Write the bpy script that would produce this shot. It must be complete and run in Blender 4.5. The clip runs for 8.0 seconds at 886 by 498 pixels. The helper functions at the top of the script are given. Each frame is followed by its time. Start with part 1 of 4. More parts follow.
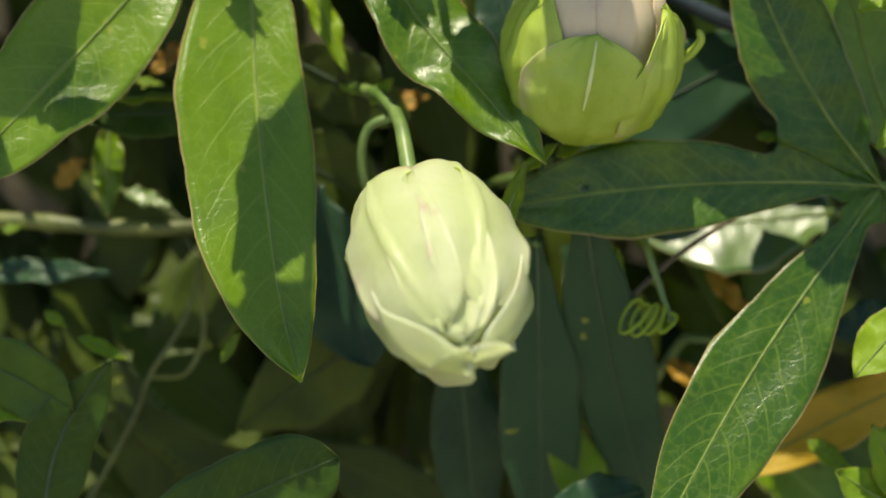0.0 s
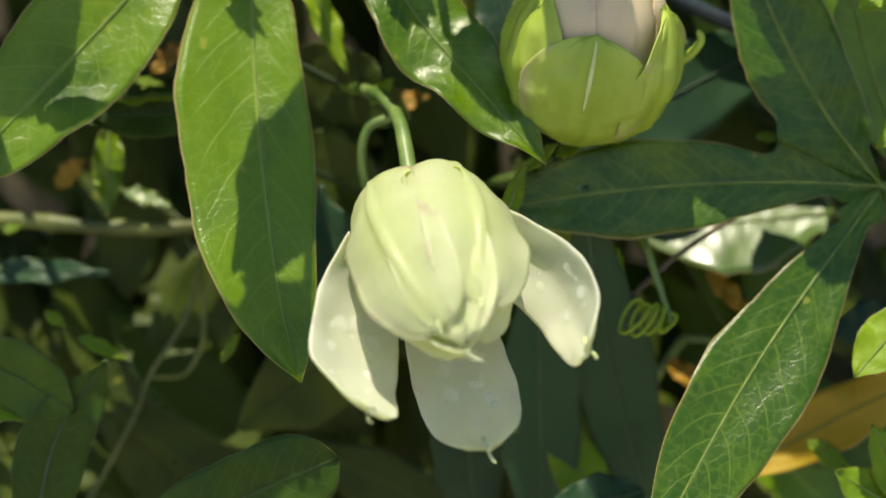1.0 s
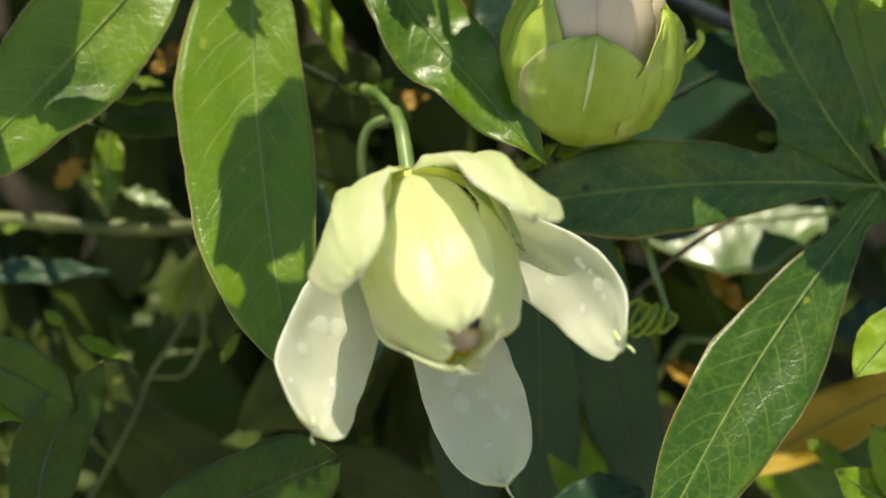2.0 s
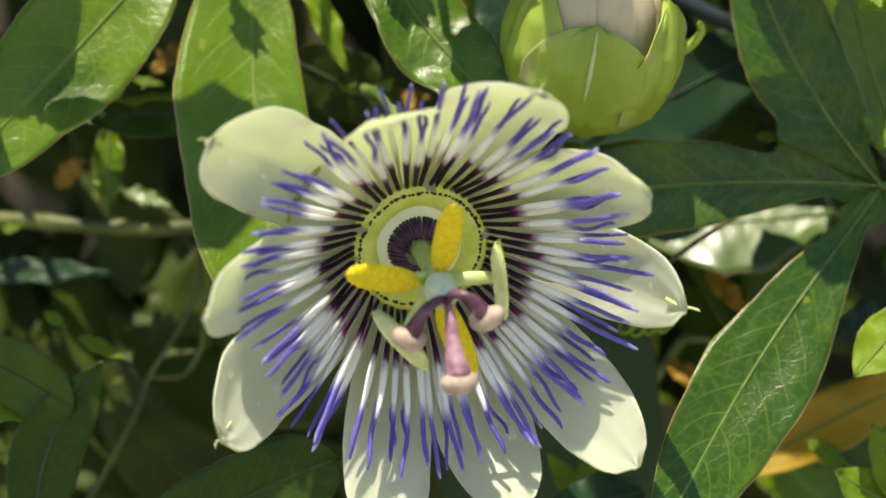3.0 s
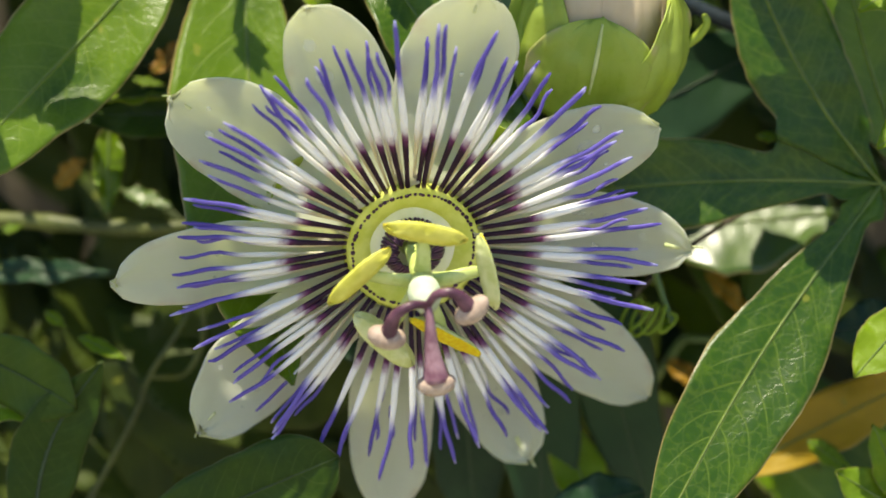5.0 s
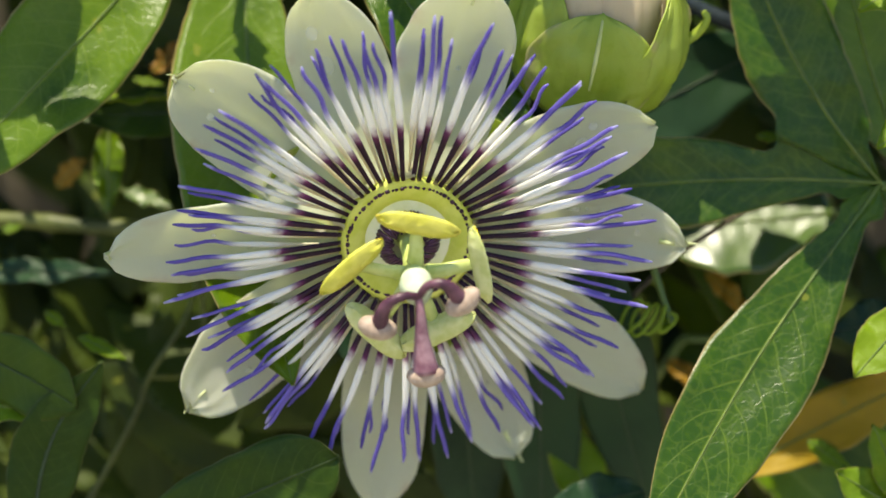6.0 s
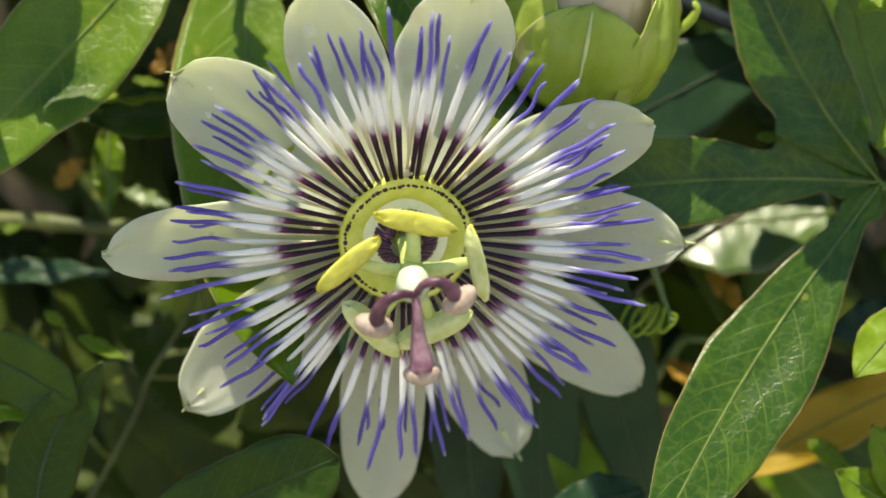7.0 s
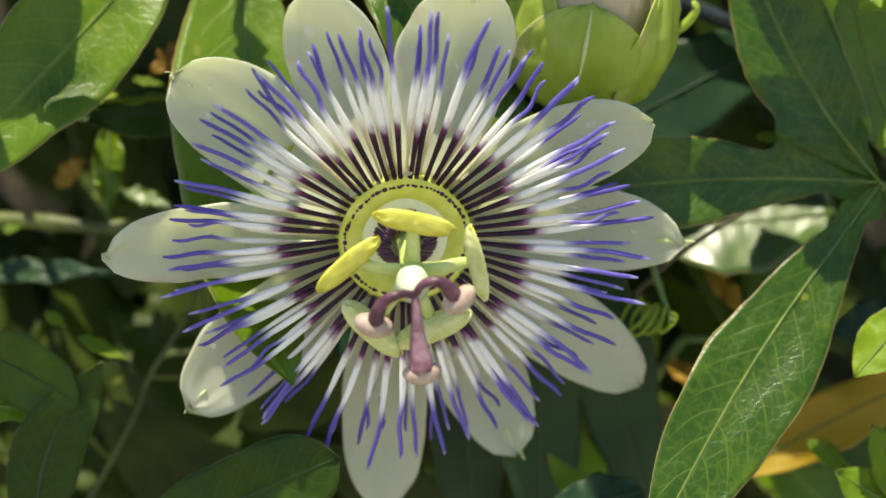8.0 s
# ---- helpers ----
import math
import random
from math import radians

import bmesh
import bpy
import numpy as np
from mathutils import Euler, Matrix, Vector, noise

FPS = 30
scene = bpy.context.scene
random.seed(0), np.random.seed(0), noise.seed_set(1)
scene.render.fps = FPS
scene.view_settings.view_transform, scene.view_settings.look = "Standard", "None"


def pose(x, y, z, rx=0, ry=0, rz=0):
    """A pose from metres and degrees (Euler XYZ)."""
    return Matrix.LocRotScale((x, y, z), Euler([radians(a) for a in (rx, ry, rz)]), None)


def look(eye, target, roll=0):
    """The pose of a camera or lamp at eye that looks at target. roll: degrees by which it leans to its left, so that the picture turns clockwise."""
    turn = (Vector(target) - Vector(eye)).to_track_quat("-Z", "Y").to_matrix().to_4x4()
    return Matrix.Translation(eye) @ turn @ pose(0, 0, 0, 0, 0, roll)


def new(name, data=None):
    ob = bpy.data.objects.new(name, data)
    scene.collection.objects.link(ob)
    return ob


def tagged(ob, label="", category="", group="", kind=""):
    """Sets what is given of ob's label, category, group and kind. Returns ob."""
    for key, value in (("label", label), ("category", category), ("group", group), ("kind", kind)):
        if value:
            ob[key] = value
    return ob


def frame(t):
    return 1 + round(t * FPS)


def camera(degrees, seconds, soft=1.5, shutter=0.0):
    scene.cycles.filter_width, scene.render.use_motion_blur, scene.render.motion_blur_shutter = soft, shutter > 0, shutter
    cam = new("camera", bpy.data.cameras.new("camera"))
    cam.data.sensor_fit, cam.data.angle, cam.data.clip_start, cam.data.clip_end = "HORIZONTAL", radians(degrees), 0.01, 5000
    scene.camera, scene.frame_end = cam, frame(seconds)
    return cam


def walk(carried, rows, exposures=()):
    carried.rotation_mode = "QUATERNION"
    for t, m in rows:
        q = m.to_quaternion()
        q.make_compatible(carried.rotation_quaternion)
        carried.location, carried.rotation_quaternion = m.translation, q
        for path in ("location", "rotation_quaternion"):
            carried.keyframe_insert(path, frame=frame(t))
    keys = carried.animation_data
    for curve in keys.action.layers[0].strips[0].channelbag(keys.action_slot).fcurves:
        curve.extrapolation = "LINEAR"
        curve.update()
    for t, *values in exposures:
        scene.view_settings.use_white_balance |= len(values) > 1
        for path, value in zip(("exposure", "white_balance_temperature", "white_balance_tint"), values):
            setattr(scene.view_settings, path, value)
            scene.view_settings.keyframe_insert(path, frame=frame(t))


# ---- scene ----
# ---- camera: it stands still on a tripod ----
cam = camera(24, 8.0, soft=1.65)
cam.data.dof.use_dof, cam.data.dof.focus_distance, cam.data.dof.aperture_fstop = True, 0.325, 9.5
EYE = pose(0, -0.3227, 1.2, 90)
walk(cam, [(0, EYE), (8.0, EYE)], exposures=((0, 0.58, 6900, 13), (8.0, 0.58, 6900, 13)))

# ---- daylight ----
SUN = Vector((-0.13, -0.39, 0.91)).normalized()
world = bpy.data.worlds.new("sky")
scene.world = world
world.use_nodes = True
wn = world.node_tree.nodes
sky = wn.new("ShaderNodeTexSky")
sky.sky_type, sky.sun_disc = "NISHITA", False
sky.dust_density, sky.ozone_density, sky.altitude = 0.05, 5.0, 400
sky.sun_elevation = math.asin(SUN.z)
sky.sun_rotation = math.atan2(SUN.x, SUN.y)
world.node_tree.links.new(sky.outputs[0], wn["Background"].inputs[0])
wn["Background"].inputs[1].default_value = 0.125
sun = new("sun", bpy.data.lights.new("sun", "SUN"))
sun.data.energy, sun.data.angle, sun.data.color = 5.0, radians(0.55), (1.0, 0.95, 0.77)
sun.matrix_world = look(SUN * 3 + Vector((0, 0, 1.2)), (0, 0, 1.2))


# ---- materials ----
class Mat:
    """A small builder of node materials."""

    def __init__(self, name):
        self.m = bpy.data.materials.new(name)
        self.m.use_nodes = True
        self.t = self.m.node_tree
        self.b = self.t.nodes["Principled BSDF"]
        self.out = self.t.nodes["Material Output"]

    def node(self, kind, **props):
        n = self.t.nodes.new("ShaderNode" + kind)
        for k, v in props.items():
            if k == "operation":
                n.operation = v
            elif k == "data_type":
                n.data_type = v
            elif k == "blend_type":
                n.blend_type = v
            elif k == "feature":
                n.feature = v
            elif k == "interpolation_type":
                n.interpolation_type = v
        return n

    def put(self, sock, v):
        if isinstance(v, bpy.types.NodeSocket):
            self.t.links.new(v, sock)
        elif isinstance(v, tuple) and len(v) == 3 and sock.type == "RGBA":
            sock.default_value = (*v, 1)
        else:
            sock.default_value = v

    def math(self, op, a, b=0.0, c=0.0):
        n = self.node("Math", operation=op)
        for s, v in zip(n.inputs, (a, b, c)):
            self.put(s, v)
        return n.outputs[0]

    def mix(self, f, a, b, blend="MIX"):
        n = self.node("Mix", data_type="RGBA", blend_type=blend)
        self.put(n.inputs[0], f)
        self.put(n.inputs[6], a)
        self.put(n.inputs[7], b)
        return n.outputs[2]

    def ramp(self, v, lo, hi, a=0.0, b=1.0):
        n = self.node("MapRange", interpolation_type="SMOOTHSTEP")
        for i, x in enumerate((v, lo, hi, a, b)):
            self.put(n.inputs[i], x)
        return n.outputs[0]

    def coords(self, which):
        return self.node("TexCoord").outputs[which]

    def noise(self, scale, detail=3.0, vec=None, rough=0.55, stretch=None):
        n = self.node("TexNoise")
        v = vec or self.coords("Object")
        if stretch:
            mp = self.node("Mapping")
            self.put(mp.inputs[0], v)
            mp.inputs[3].default_value = stretch
            v = mp.outputs[0]
        self.put(n.inputs["Vector"], v)
        n.inputs["Scale"].default_value = scale
        n.inputs["Detail"].default_value = detail
        n.inputs["Roughness"].default_value = rough
        return n.outputs[0]

    def cells(self, scale, feature="DISTANCE_TO_EDGE", vec=None):
        n = self.node("TexVoronoi", feature=feature)
        self.put(n.inputs["Vector"], vec or self.coords("Object"))
        n.inputs["Scale"].default_value = scale
        return n.outputs["Distance"]

    def random(self):
        return self.node("ObjectInfo").outputs["Random"]

    def bump(self, h, strength=0.3, dist=0.0002):
        n = self.node("Bump")
        n.inputs["Strength"].default_value = strength
        n.inputs["Distance"].default_value = dist
        self.put(n.inputs["Height"], h)
        self.put(self.b.inputs["Normal"], n.outputs[0])
        return n.outputs[0]

    def done(self, colour, rough=0.5, through_light=0.0, through_colour=None, spec=0.5):
        self.put(self.b.inputs["Base Color"], colour)
        self.put(self.b.inputs["Roughness"], rough)
        self.put(self.b.inputs["Specular IOR Level"], spec)
        if through_light:
            tr = self.node("BsdfTranslucent")
            self.put(tr.inputs[0], through_colour if through_colour is not None else colour)
            mx = self.node("MixShader")
            mx.inputs[0].default_value = through_light
            self.t.links.new(self.b.outputs[0], mx.inputs[1])
            self.t.links.new(tr.outputs[0], mx.inputs[2])
            self.t.links.new(mx.outputs[0], self.out.inputs[0])
        return self.m


def leaf_material(name, dark, light, vein, thru, rough=0.30, coarse=1.0, margin=(0.32, 0.26, 0.10), trans=0.22, network=1.0, spec=0.5, relief=1.0):
    m = Mat(name)
    sep = m.node("SeparateXYZ")
    m.put(sep.inputs[0], m.coords("UV"))
    u, v = sep.outputs[0], sep.outputs[1]
    av = m.math("ABSOLUTE", v)
    wob = m.math("MULTIPLY", m.math("SUBTRACT", m.noise(60, 2), 0.5), 0.8)
    q = m.math("ADD", m.math("MULTIPLY", u, 13.0), wob)
    q = m.math("SUBTRACT", q, m.math("MULTIPLY", av, 1.1))
    q = m.math("SUBTRACT", q, m.math("MULTIPLY", m.math("MULTIPLY", av, av), 1.0))
    q = m.math("ADD", q, m.math("MULTIPLY", m.math("GREATER_THAN", v, 0.0), 0.42))
    d = m.math("PINGPONG", q, 0.5)
    side = m.math("MULTIPLY", m.ramp(d, 0.0, 0.065, 1.0, 0.0), m.ramp(av, 0.55, 0.95, 1.0, 0.1))
    mid = m.ramp(av, 0.015, 0.05, 1.0, 0.0)
    bent = m.node("VectorMath", operation="ADD")
    m.put(bent.inputs[0], m.coords("Object"))
    warp = m.node("TexNoise")
    m.put(warp.inputs["Vector"], m.coords("Object"))
    warp.inputs["Scale"].default_value = 350
    small = m.node("VectorMath", operation="SCALE")
    m.put(small.inputs[0], warp.outputs[1])
    small.inputs["Scale"].default_value = 0.0035
    m.put(bent.inputs[1], small.outputs[0])
    net = m.ramp(m.cells(480 * coarse, vec=bent.outputs[0]), 0.0, 0.11, 1.0, 0.0)
    fine = m.ramp(m.cells(1300 * coarse, vec=bent.outputs[0]), 0.0, 0.14, 1.0, 0.0)
    rnd = m.random()
    blot = m.noise(70, 4)
    base = m.mix(m.ramp(m.math("ADD", blot, m.math("MULTIPLY", m.math("SUBTRACT", rnd, 0.5), 0.35)), 0.3, 0.7), dark, light)
    base = m.mix(m.math("MULTIPLY", m.ramp(m.noise(900, 2), 0.45, 0.75), 0.25), base, light)
    veins = m.math("MAXIMUM", m.math("MAXIMUM", mid, m.math("MULTIPLY", side, 0.40)), m.math("MULTIPLY", net, 0.16 * network))
    col = m.mix(m.math("MULTIPLY", veins, 0.7), base, vein)
    edge = m.ramp(av, 0.968, 0.99)
    col = m.mix(edge, col, margin)
    spots = m.ramp(m.noise(260, 1), 0.76, 0.80)
    col = m.mix(m.math("MULTIPLY", spots, 0.6), col, (0.25, 0.27, 0.03))
    h = m.math("SUBTRACT", m.math("ADD", m.math("MULTIPLY", m.noise(330, 3), 0.3), m.math("MULTIPLY", m.noise(110, 2), 1.8)), m.math("MULTIPLY", side, 0.5))
    h = m.math("SUBTRACT", h, m.math("MULTIPLY", net, 0.30 * network))
    h = m.math("SUBTRACT", h, m.math("MULTIPLY", fine, 0.07 * network))
    h = m.math("SUBTRACT", h, m.math("MULTIPLY", mid, 0.6))
    m.bump(h, 0.20 * relief, 0.0004)
    r = m.math("ADD", rough - 0.06, m.math("MULTIPLY", m.noise(160, 3), 0.14))
    return m.done(col, r, trans, m.mix(0.5, col, thru), spec)


LEAF = leaf_material("glossy_leaf", (0.024, 0.072, 0.0), (0.098, 0.18, 0.0), (0.27, 0.36, 0.05), (0.36, 0.56, 0.0), 0.31, spec=0.38, trans=0.23)
LEAF_WAXY = leaf_material("waxy_leaf", (0.04, 0.09, 0.01), (0.09, 0.17, 0.02), (0.22, 0.28, 0.06), (0.3, 0.45, 0.02), 0.31, spec=1.0, relief=0.35)
# Paler, yellower leaf green: sunlight put into the colour.
LEAF_PALE = leaf_material("sunlit_pale_leaf", (0.12, 0.22, 0.004), (0.22, 0.34, 0.008), (0.32, 0.42, 0.05), (0.45, 0.62, 0.0), 0.5, trans=0.42, spec=0.3)
# Dark teal copy of the leaf green: shade put into the colour.
LEAF_SHADE = leaf_material("shade_leaf", (0.009, 0.032, 0.015), (0.021, 0.056, 0.022), (0.04, 0.08, 0.035), (0.14, 0.28, 0.02), 0.42, trans=0.15, network=0.5, spec=0.22, margin=(0.05, 0.06, 0.02))
# Olive copy for deep foliage, with the vine's inner shade in its tone.
LEAF_OLIVE_SHADE = leaf_material("olive_shade_leaf", (0.024, 0.040, 0.004), (0.048, 0.072, 0.006), (0.06, 0.08, 0.02), (0.14, 0.22, 0.01), 0.5, trans=0.15, network=0.5, spec=0.2, margin=(0.05, 0.06, 0.02))
# Middle tone for nearer leaves: part of their shade is in this green.
LEAF_DULL = leaf_material("dull_shade_leaf", (0.020, 0.052, 0.003), (0.050, 0.098, 0.006), (0.12, 0.17, 0.03), (0.25, 0.38, 0.01), 0.45, trans=0.2, network=0.6, spec=0.22, margin=(0.09, 0.10, 0.03))
LEAF_SCRAP = leaf_material("brown_leaf", (0.26, 0.13, 0.002), (0.40, 0.22, 0.003), (0.2, 0.12, 0.02), (0.4, 0.2, 0.01), 0.6, trans=0.3)
LEAF_DEAD = leaf_material("withered_leaf", (0.30, 0.19, 0.001), (0.42, 0.28, 0.002), (0.26, 0.17, 0.03), (0.5, 0.26, 0.02), 0.55, trans=0.3)


def stem_material():
    m = Mat("green_stem")
    n = m.noise(90, 3, stretch=(1, 1, 0.3))
    col = m.mix(m.ramp(n, 0.35, 0.7), (0.06, 0.12, 0.02), (0.20, 0.27, 0.07))
    m.bump(m.noise(700, 2), 0.3, 0.0002)
    return m.done(col, 0.45, 0.08)


def woody_material():
    m = Mat("woody_stem")
    n = m.noise(60, 4, stretch=(1, 1, 0.15))
    col = m.mix(m.ramp(n, 0.3, 0.7), (0.035, 0.028, 0.016), (0.11, 0.09, 0.05))
    m.bump(m.noise(260, 4, stretch=(1, 1, 0.2)), 0.6, 0.0006)
    return m.done(col, 0.8)


def tepal_material(name, pale, deep, rough=0.36, green=0.0, trans=0.55, blush=0.35, glow=None, relief=0.6):
    m = Mat(name)
    sep = m.node("SeparateXYZ")
    m.put(sep.inputs[0], m.coords("UV"))
    u, v = sep.outputs[0], sep.outputs[1]
    av = m.math("ABSOLUTE", v)
    lines = m.ramp(m.math("PINGPONG", m.math("ADD", m.math("MULTIPLY", v, 7.0), m.math("MULTIPLY", m.noise(120, 2), 0.6)), 0.5), 0.0, 0.2, 1.0, 0.0)
    f = m.math("ADD", m.math("MULTIPLY", m.ramp(m.noise(85, 4), 0.3, 0.75), 0.45), m.math("MULTIPLY", lines, 0.035))
    if green:
        f = m.math("ADD", f, m.math("MULTIPLY", m.ramp(av, 0.75, 0.1), green))
    else:
        f = m.math("ADD", f, m.math("MULTIPLY", m.ramp(u, 0.35, 0.0), 0.4))
    f = m.math("ADD", f, m.math("MULTIPLY", m.ramp(m.noise(700, 2), 0.52, 0.7), 0.14))
    col = m.mix(f, pale, deep)
    pink = m.math("MULTIPLY", m.ramp(m.noise(140, 3), 0.50, 0.70), m.ramp(av, 0.6, 1.0))
    col = m.mix(m.math("MULTIPLY", pink, blush), col, (0.62, 0.44, 0.40))
    h = m.math("ADD", m.math("MULTIPLY", m.noise(420, 4), 0.6), m.math("MULTIPLY", lines, -0.05))
    h = m.math("ADD", h, m.math("MULTIPLY", m.noise(130, 3), relief))
    m.bump(h, 0.35, 0.0004)
    return m.done(col, m.math("ADD", rough - 0.08, m.math("MULTIPLY", m.noise(200, 2), 0.16)), trans, m.mix(0.6, col, glow) if glow else None, 0.5)


INNER = tepal_material("tepal_inside", (0.88, 0.89, 0.83), (0.78, 0.80, 0.66), trans=0.64, blush=0.6, glow=(0.83, 0.89, 0.60))
OUTER = tepal_material("sepal_outside", (0.76, 0.78, 0.54), (0.60, 0.68, 0.28), green=0.28, trans=0.64, blush=0.7)
BUD_SEPAL = tepal_material("bud_sepal_outside", (0.84, 0.72, 0.52), (0.72, 0.64, 0.38), green=0.15, trans=0.5, blush=0.95)
PETAL_BACK = tepal_material("petal_outside", (0.82, 0.84, 0.56), (0.66, 0.74, 0.28), green=0.3, trans=0.6)
BRACT = tepal_material("bract_outside", (0.47, 0.58, 0.10), (0.30, 0.43, 0.03), 0.42, green=0.35, trans=0.36, blush=0.6, relief=2.2)


def filament_material(name, base, mid):
    m = Mat(name)
    sep = m.node("SeparateXYZ")
    m.put(sep.inputs[0], m.coords("Object"))
    rnd = m.random()
    x = m.math("ADD", m.math("MULTIPLY", sep.outputs[0], 1000 / 26.0), m.math("MULTIPLY", m.math("SUBTRACT", rnd, 0.5), 0.10))
    x = m.math("ADD", x, m.math("MULTIPLY", m.math("SUBTRACT", m.noise(900, 2), 0.5), 0.06))
    col = m.mix(m.ramp(x, -0.07, -0.01), (0.72, 0.68, 0.36), base)
    col = m.mix(m.ramp(x, 0.25, 0.34), col, mid)
    col = m.mix(m.ramp(x, 0.30, 0.40), col, (0.95, 0.95, 0.93))
    violet = m.mix(m.ramp(rnd, 0.0, 1.0), (0.12, 0.085, 0.45), (0.20, 0.155, 0.60))
    col = m.mix(m.ramp(x, 0.57, 0.72), col, violet)
    col = m.mix(m.ramp(x, 0.96, 1.0), col, (0.42, 0.40, 0.74))
    m.bump(m.noise(1500, 2), 0.3, 0.0001)
    return m.done(col, 0.42, 0.32, None, 0.4)


def plain_material(name, a, b, scale=300, rough=0.45, trans=0.0, bump=0.3, stretch=None, spec=0.45, dist=0.0002):
    m = Mat(name)
    n = m.noise(scale, 4, stretch=stretch)
    col = m.mix(m.ramp(n, 0.35, 0.68), a, b)
    m.bump(m.noise(scale * 3, 3), bump, dist)
    return m.done(col, rough, trans, None, spec)


STEM, WOOD = stem_material(), woody_material()
STEM_OLD = plain_material("olive_stem", (0.045, 0.06, 0.010), (0.13, 0.15, 0.03), 90, 0.5)
RIB = plain_material("leaf_rib", (0.09, 0.15, 0.03), (0.17, 0.23, 0.05), 200, 0.45)
# Rib darkened to go with the shade-coloured leaves.
RIB_SHADE = plain_material("shade_leaf_rib", (0.02, 0.045, 0.016), (0.035, 0.07, 0.025), 200, 0.5)
AWN = plain_material("awn_green", (0.58, 0.66, 0.28), (0.74, 0.78, 0.46), 300, 0.45, 0.2)
KEEL = plain_material("bract_keel", (0.50, 0.58, 0.20), (0.62, 0.68, 0.30), 200, 0.45, 0.2)
FILAMENT = filament_material("banded_filament", (0.030, 0.006, 0.030), (0.20, 0.03, 0.15))
FILAMENT_PALE = filament_material("pale_based_filament", (0.82, 0.77, 0.56), (0.82, 0.77, 0.66))
CUP = plain_material("receptacle_green", (0.36, 0.48, 0.10), (0.50, 0.60, 0.20), 200, 0.45, 0.1)
DISC = plain_material("corona_disc_pale", (0.66, 0.68, 0.26), (0.78, 0.78, 0.48), 260, 0.45, 0.1)
BOWL = plain_material("nectary_bowl", (0.78, 0.83, 0.48), (0.88, 0.90, 0.66), 220, 0.3, 0.1, spec=0.6)
LIME = plain_material("operculum_lime", (0.62, 0.68, 0.10), (0.74, 0.78, 0.18), 300, 0.4, 0.1)
PURPLE = plain_material("dark_purple", (0.035, 0.008, 0.030), (0.09, 0.03, 0.075), 500, 0.35)
COLUMN = plain_material("column_green", (0.48, 0.58, 0.14), (0.62, 0.70, 0.26), 400, 0.4, 0.1)
OVARY = plain_material("ovary_bloom", (0.48, 0.57, 0.38), (0.62, 0.69, 0.50), 350, 0.65)
STYLE = plain_material("style_purple", (0.06, 0.018, 0.036), (0.15, 0.06, 0.09), 420, 0.4)
STYLE_PINK = plain_material("style_pink", (0.20, 0.08, 0.12), (0.40, 0.23, 0.27), 420, 0.45)
STIGMA = plain_material("stigma_beige", (0.40, 0.29, 0.22), (0.54, 0.42, 0.33), 600, 0.6, 0.05, 0.5)
POLLEN = plain_material("pollen_yellow", (0.86, 0.60, 0.005), (0.95, 0.78, 0.02), 1500, 0.85, 0.0, 0.9, dist=0.0004)
ANTHER = plain_material("anther_green", (0.58, 0.64, 0.22), (0.74, 0.77, 0.38), 400, 0.45, 0.1)
ANTHER_YELLOW = plain_material("anther_yellow", (0.62, 0.60, 0.07), (0.76, 0.72, 0.13), 400, 0.45, 0.1)
BLUSH = plain_material("closed_petals_blush", (0.46, 0.42, 0.27), (0.56, 0.57, 0.33), 110, 0.55, 0.15)
WIRE = plain_material("dark_coated_wire", (0.008, 0.016, 0.020), (0.02, 0.034, 0.04), 400, 0.4)
# Unseen ground, made pale so that it bounces sunlight up onto the flower.
GROUND_BOUNCE = plain_material("pale_bounce_ground", (0.27, 0.26, 0.22), (0.40, 0.38, 0.32), 8, 0.95, 0, 0.6, dist=0.01)
# Wall tone darkened: the shade behind the vine is in this brown.
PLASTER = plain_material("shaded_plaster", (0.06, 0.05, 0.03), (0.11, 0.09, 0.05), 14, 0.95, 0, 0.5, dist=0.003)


def water_material():
    m = Mat("clear_water")
    m.b.inputs["Base Color"].default_value = (0.9, 0.93, 0.9, 1)
    m.b.inputs["Roughness"].default_value = 0.05
    clear = m.node("BsdfTransparent")
    mx = m.node("MixShader")
    mx.inputs[0].default_value = 0.12
    m.t.links.new(clear.outputs[0], mx.inputs[1])
    m.t.links.new(m.b.outputs[0], mx.inputs[2])
    m.t.links.new(mx.outputs[0], m.out.inputs[0])
    return m.m


WATER = water_material()


# ---- mesh helpers: all lengths in millimetres ----
def part(name, bm, materials, parent=None, label="", at=None, smooth=True):
    """Link a bmesh, drawn in millimetres, as one mesh object under a thing or part."""
    bmesh.ops.scale(bm, vec=(0.001,) * 3, verts=bm.verts)
    me = bpy.data.meshes.new(name)
    bm.to_mesh(me)
    bm.free()
    for mt in materials if isinstance(materials, (list, tuple)) else [materials]:
        me.materials.append(mt)
    if smooth:
        me.shade_smooth()
    return place(name, me, parent, label, at)


def place(name, me, parent=None, label="", at=None):
    ob = new(name, me)
    ob.parent = parent
    if at is not None:
        ob.matrix_basis = at
    return tagged(ob, label) if label else ob


def mm(p):
    return Vector(p) * 0.001


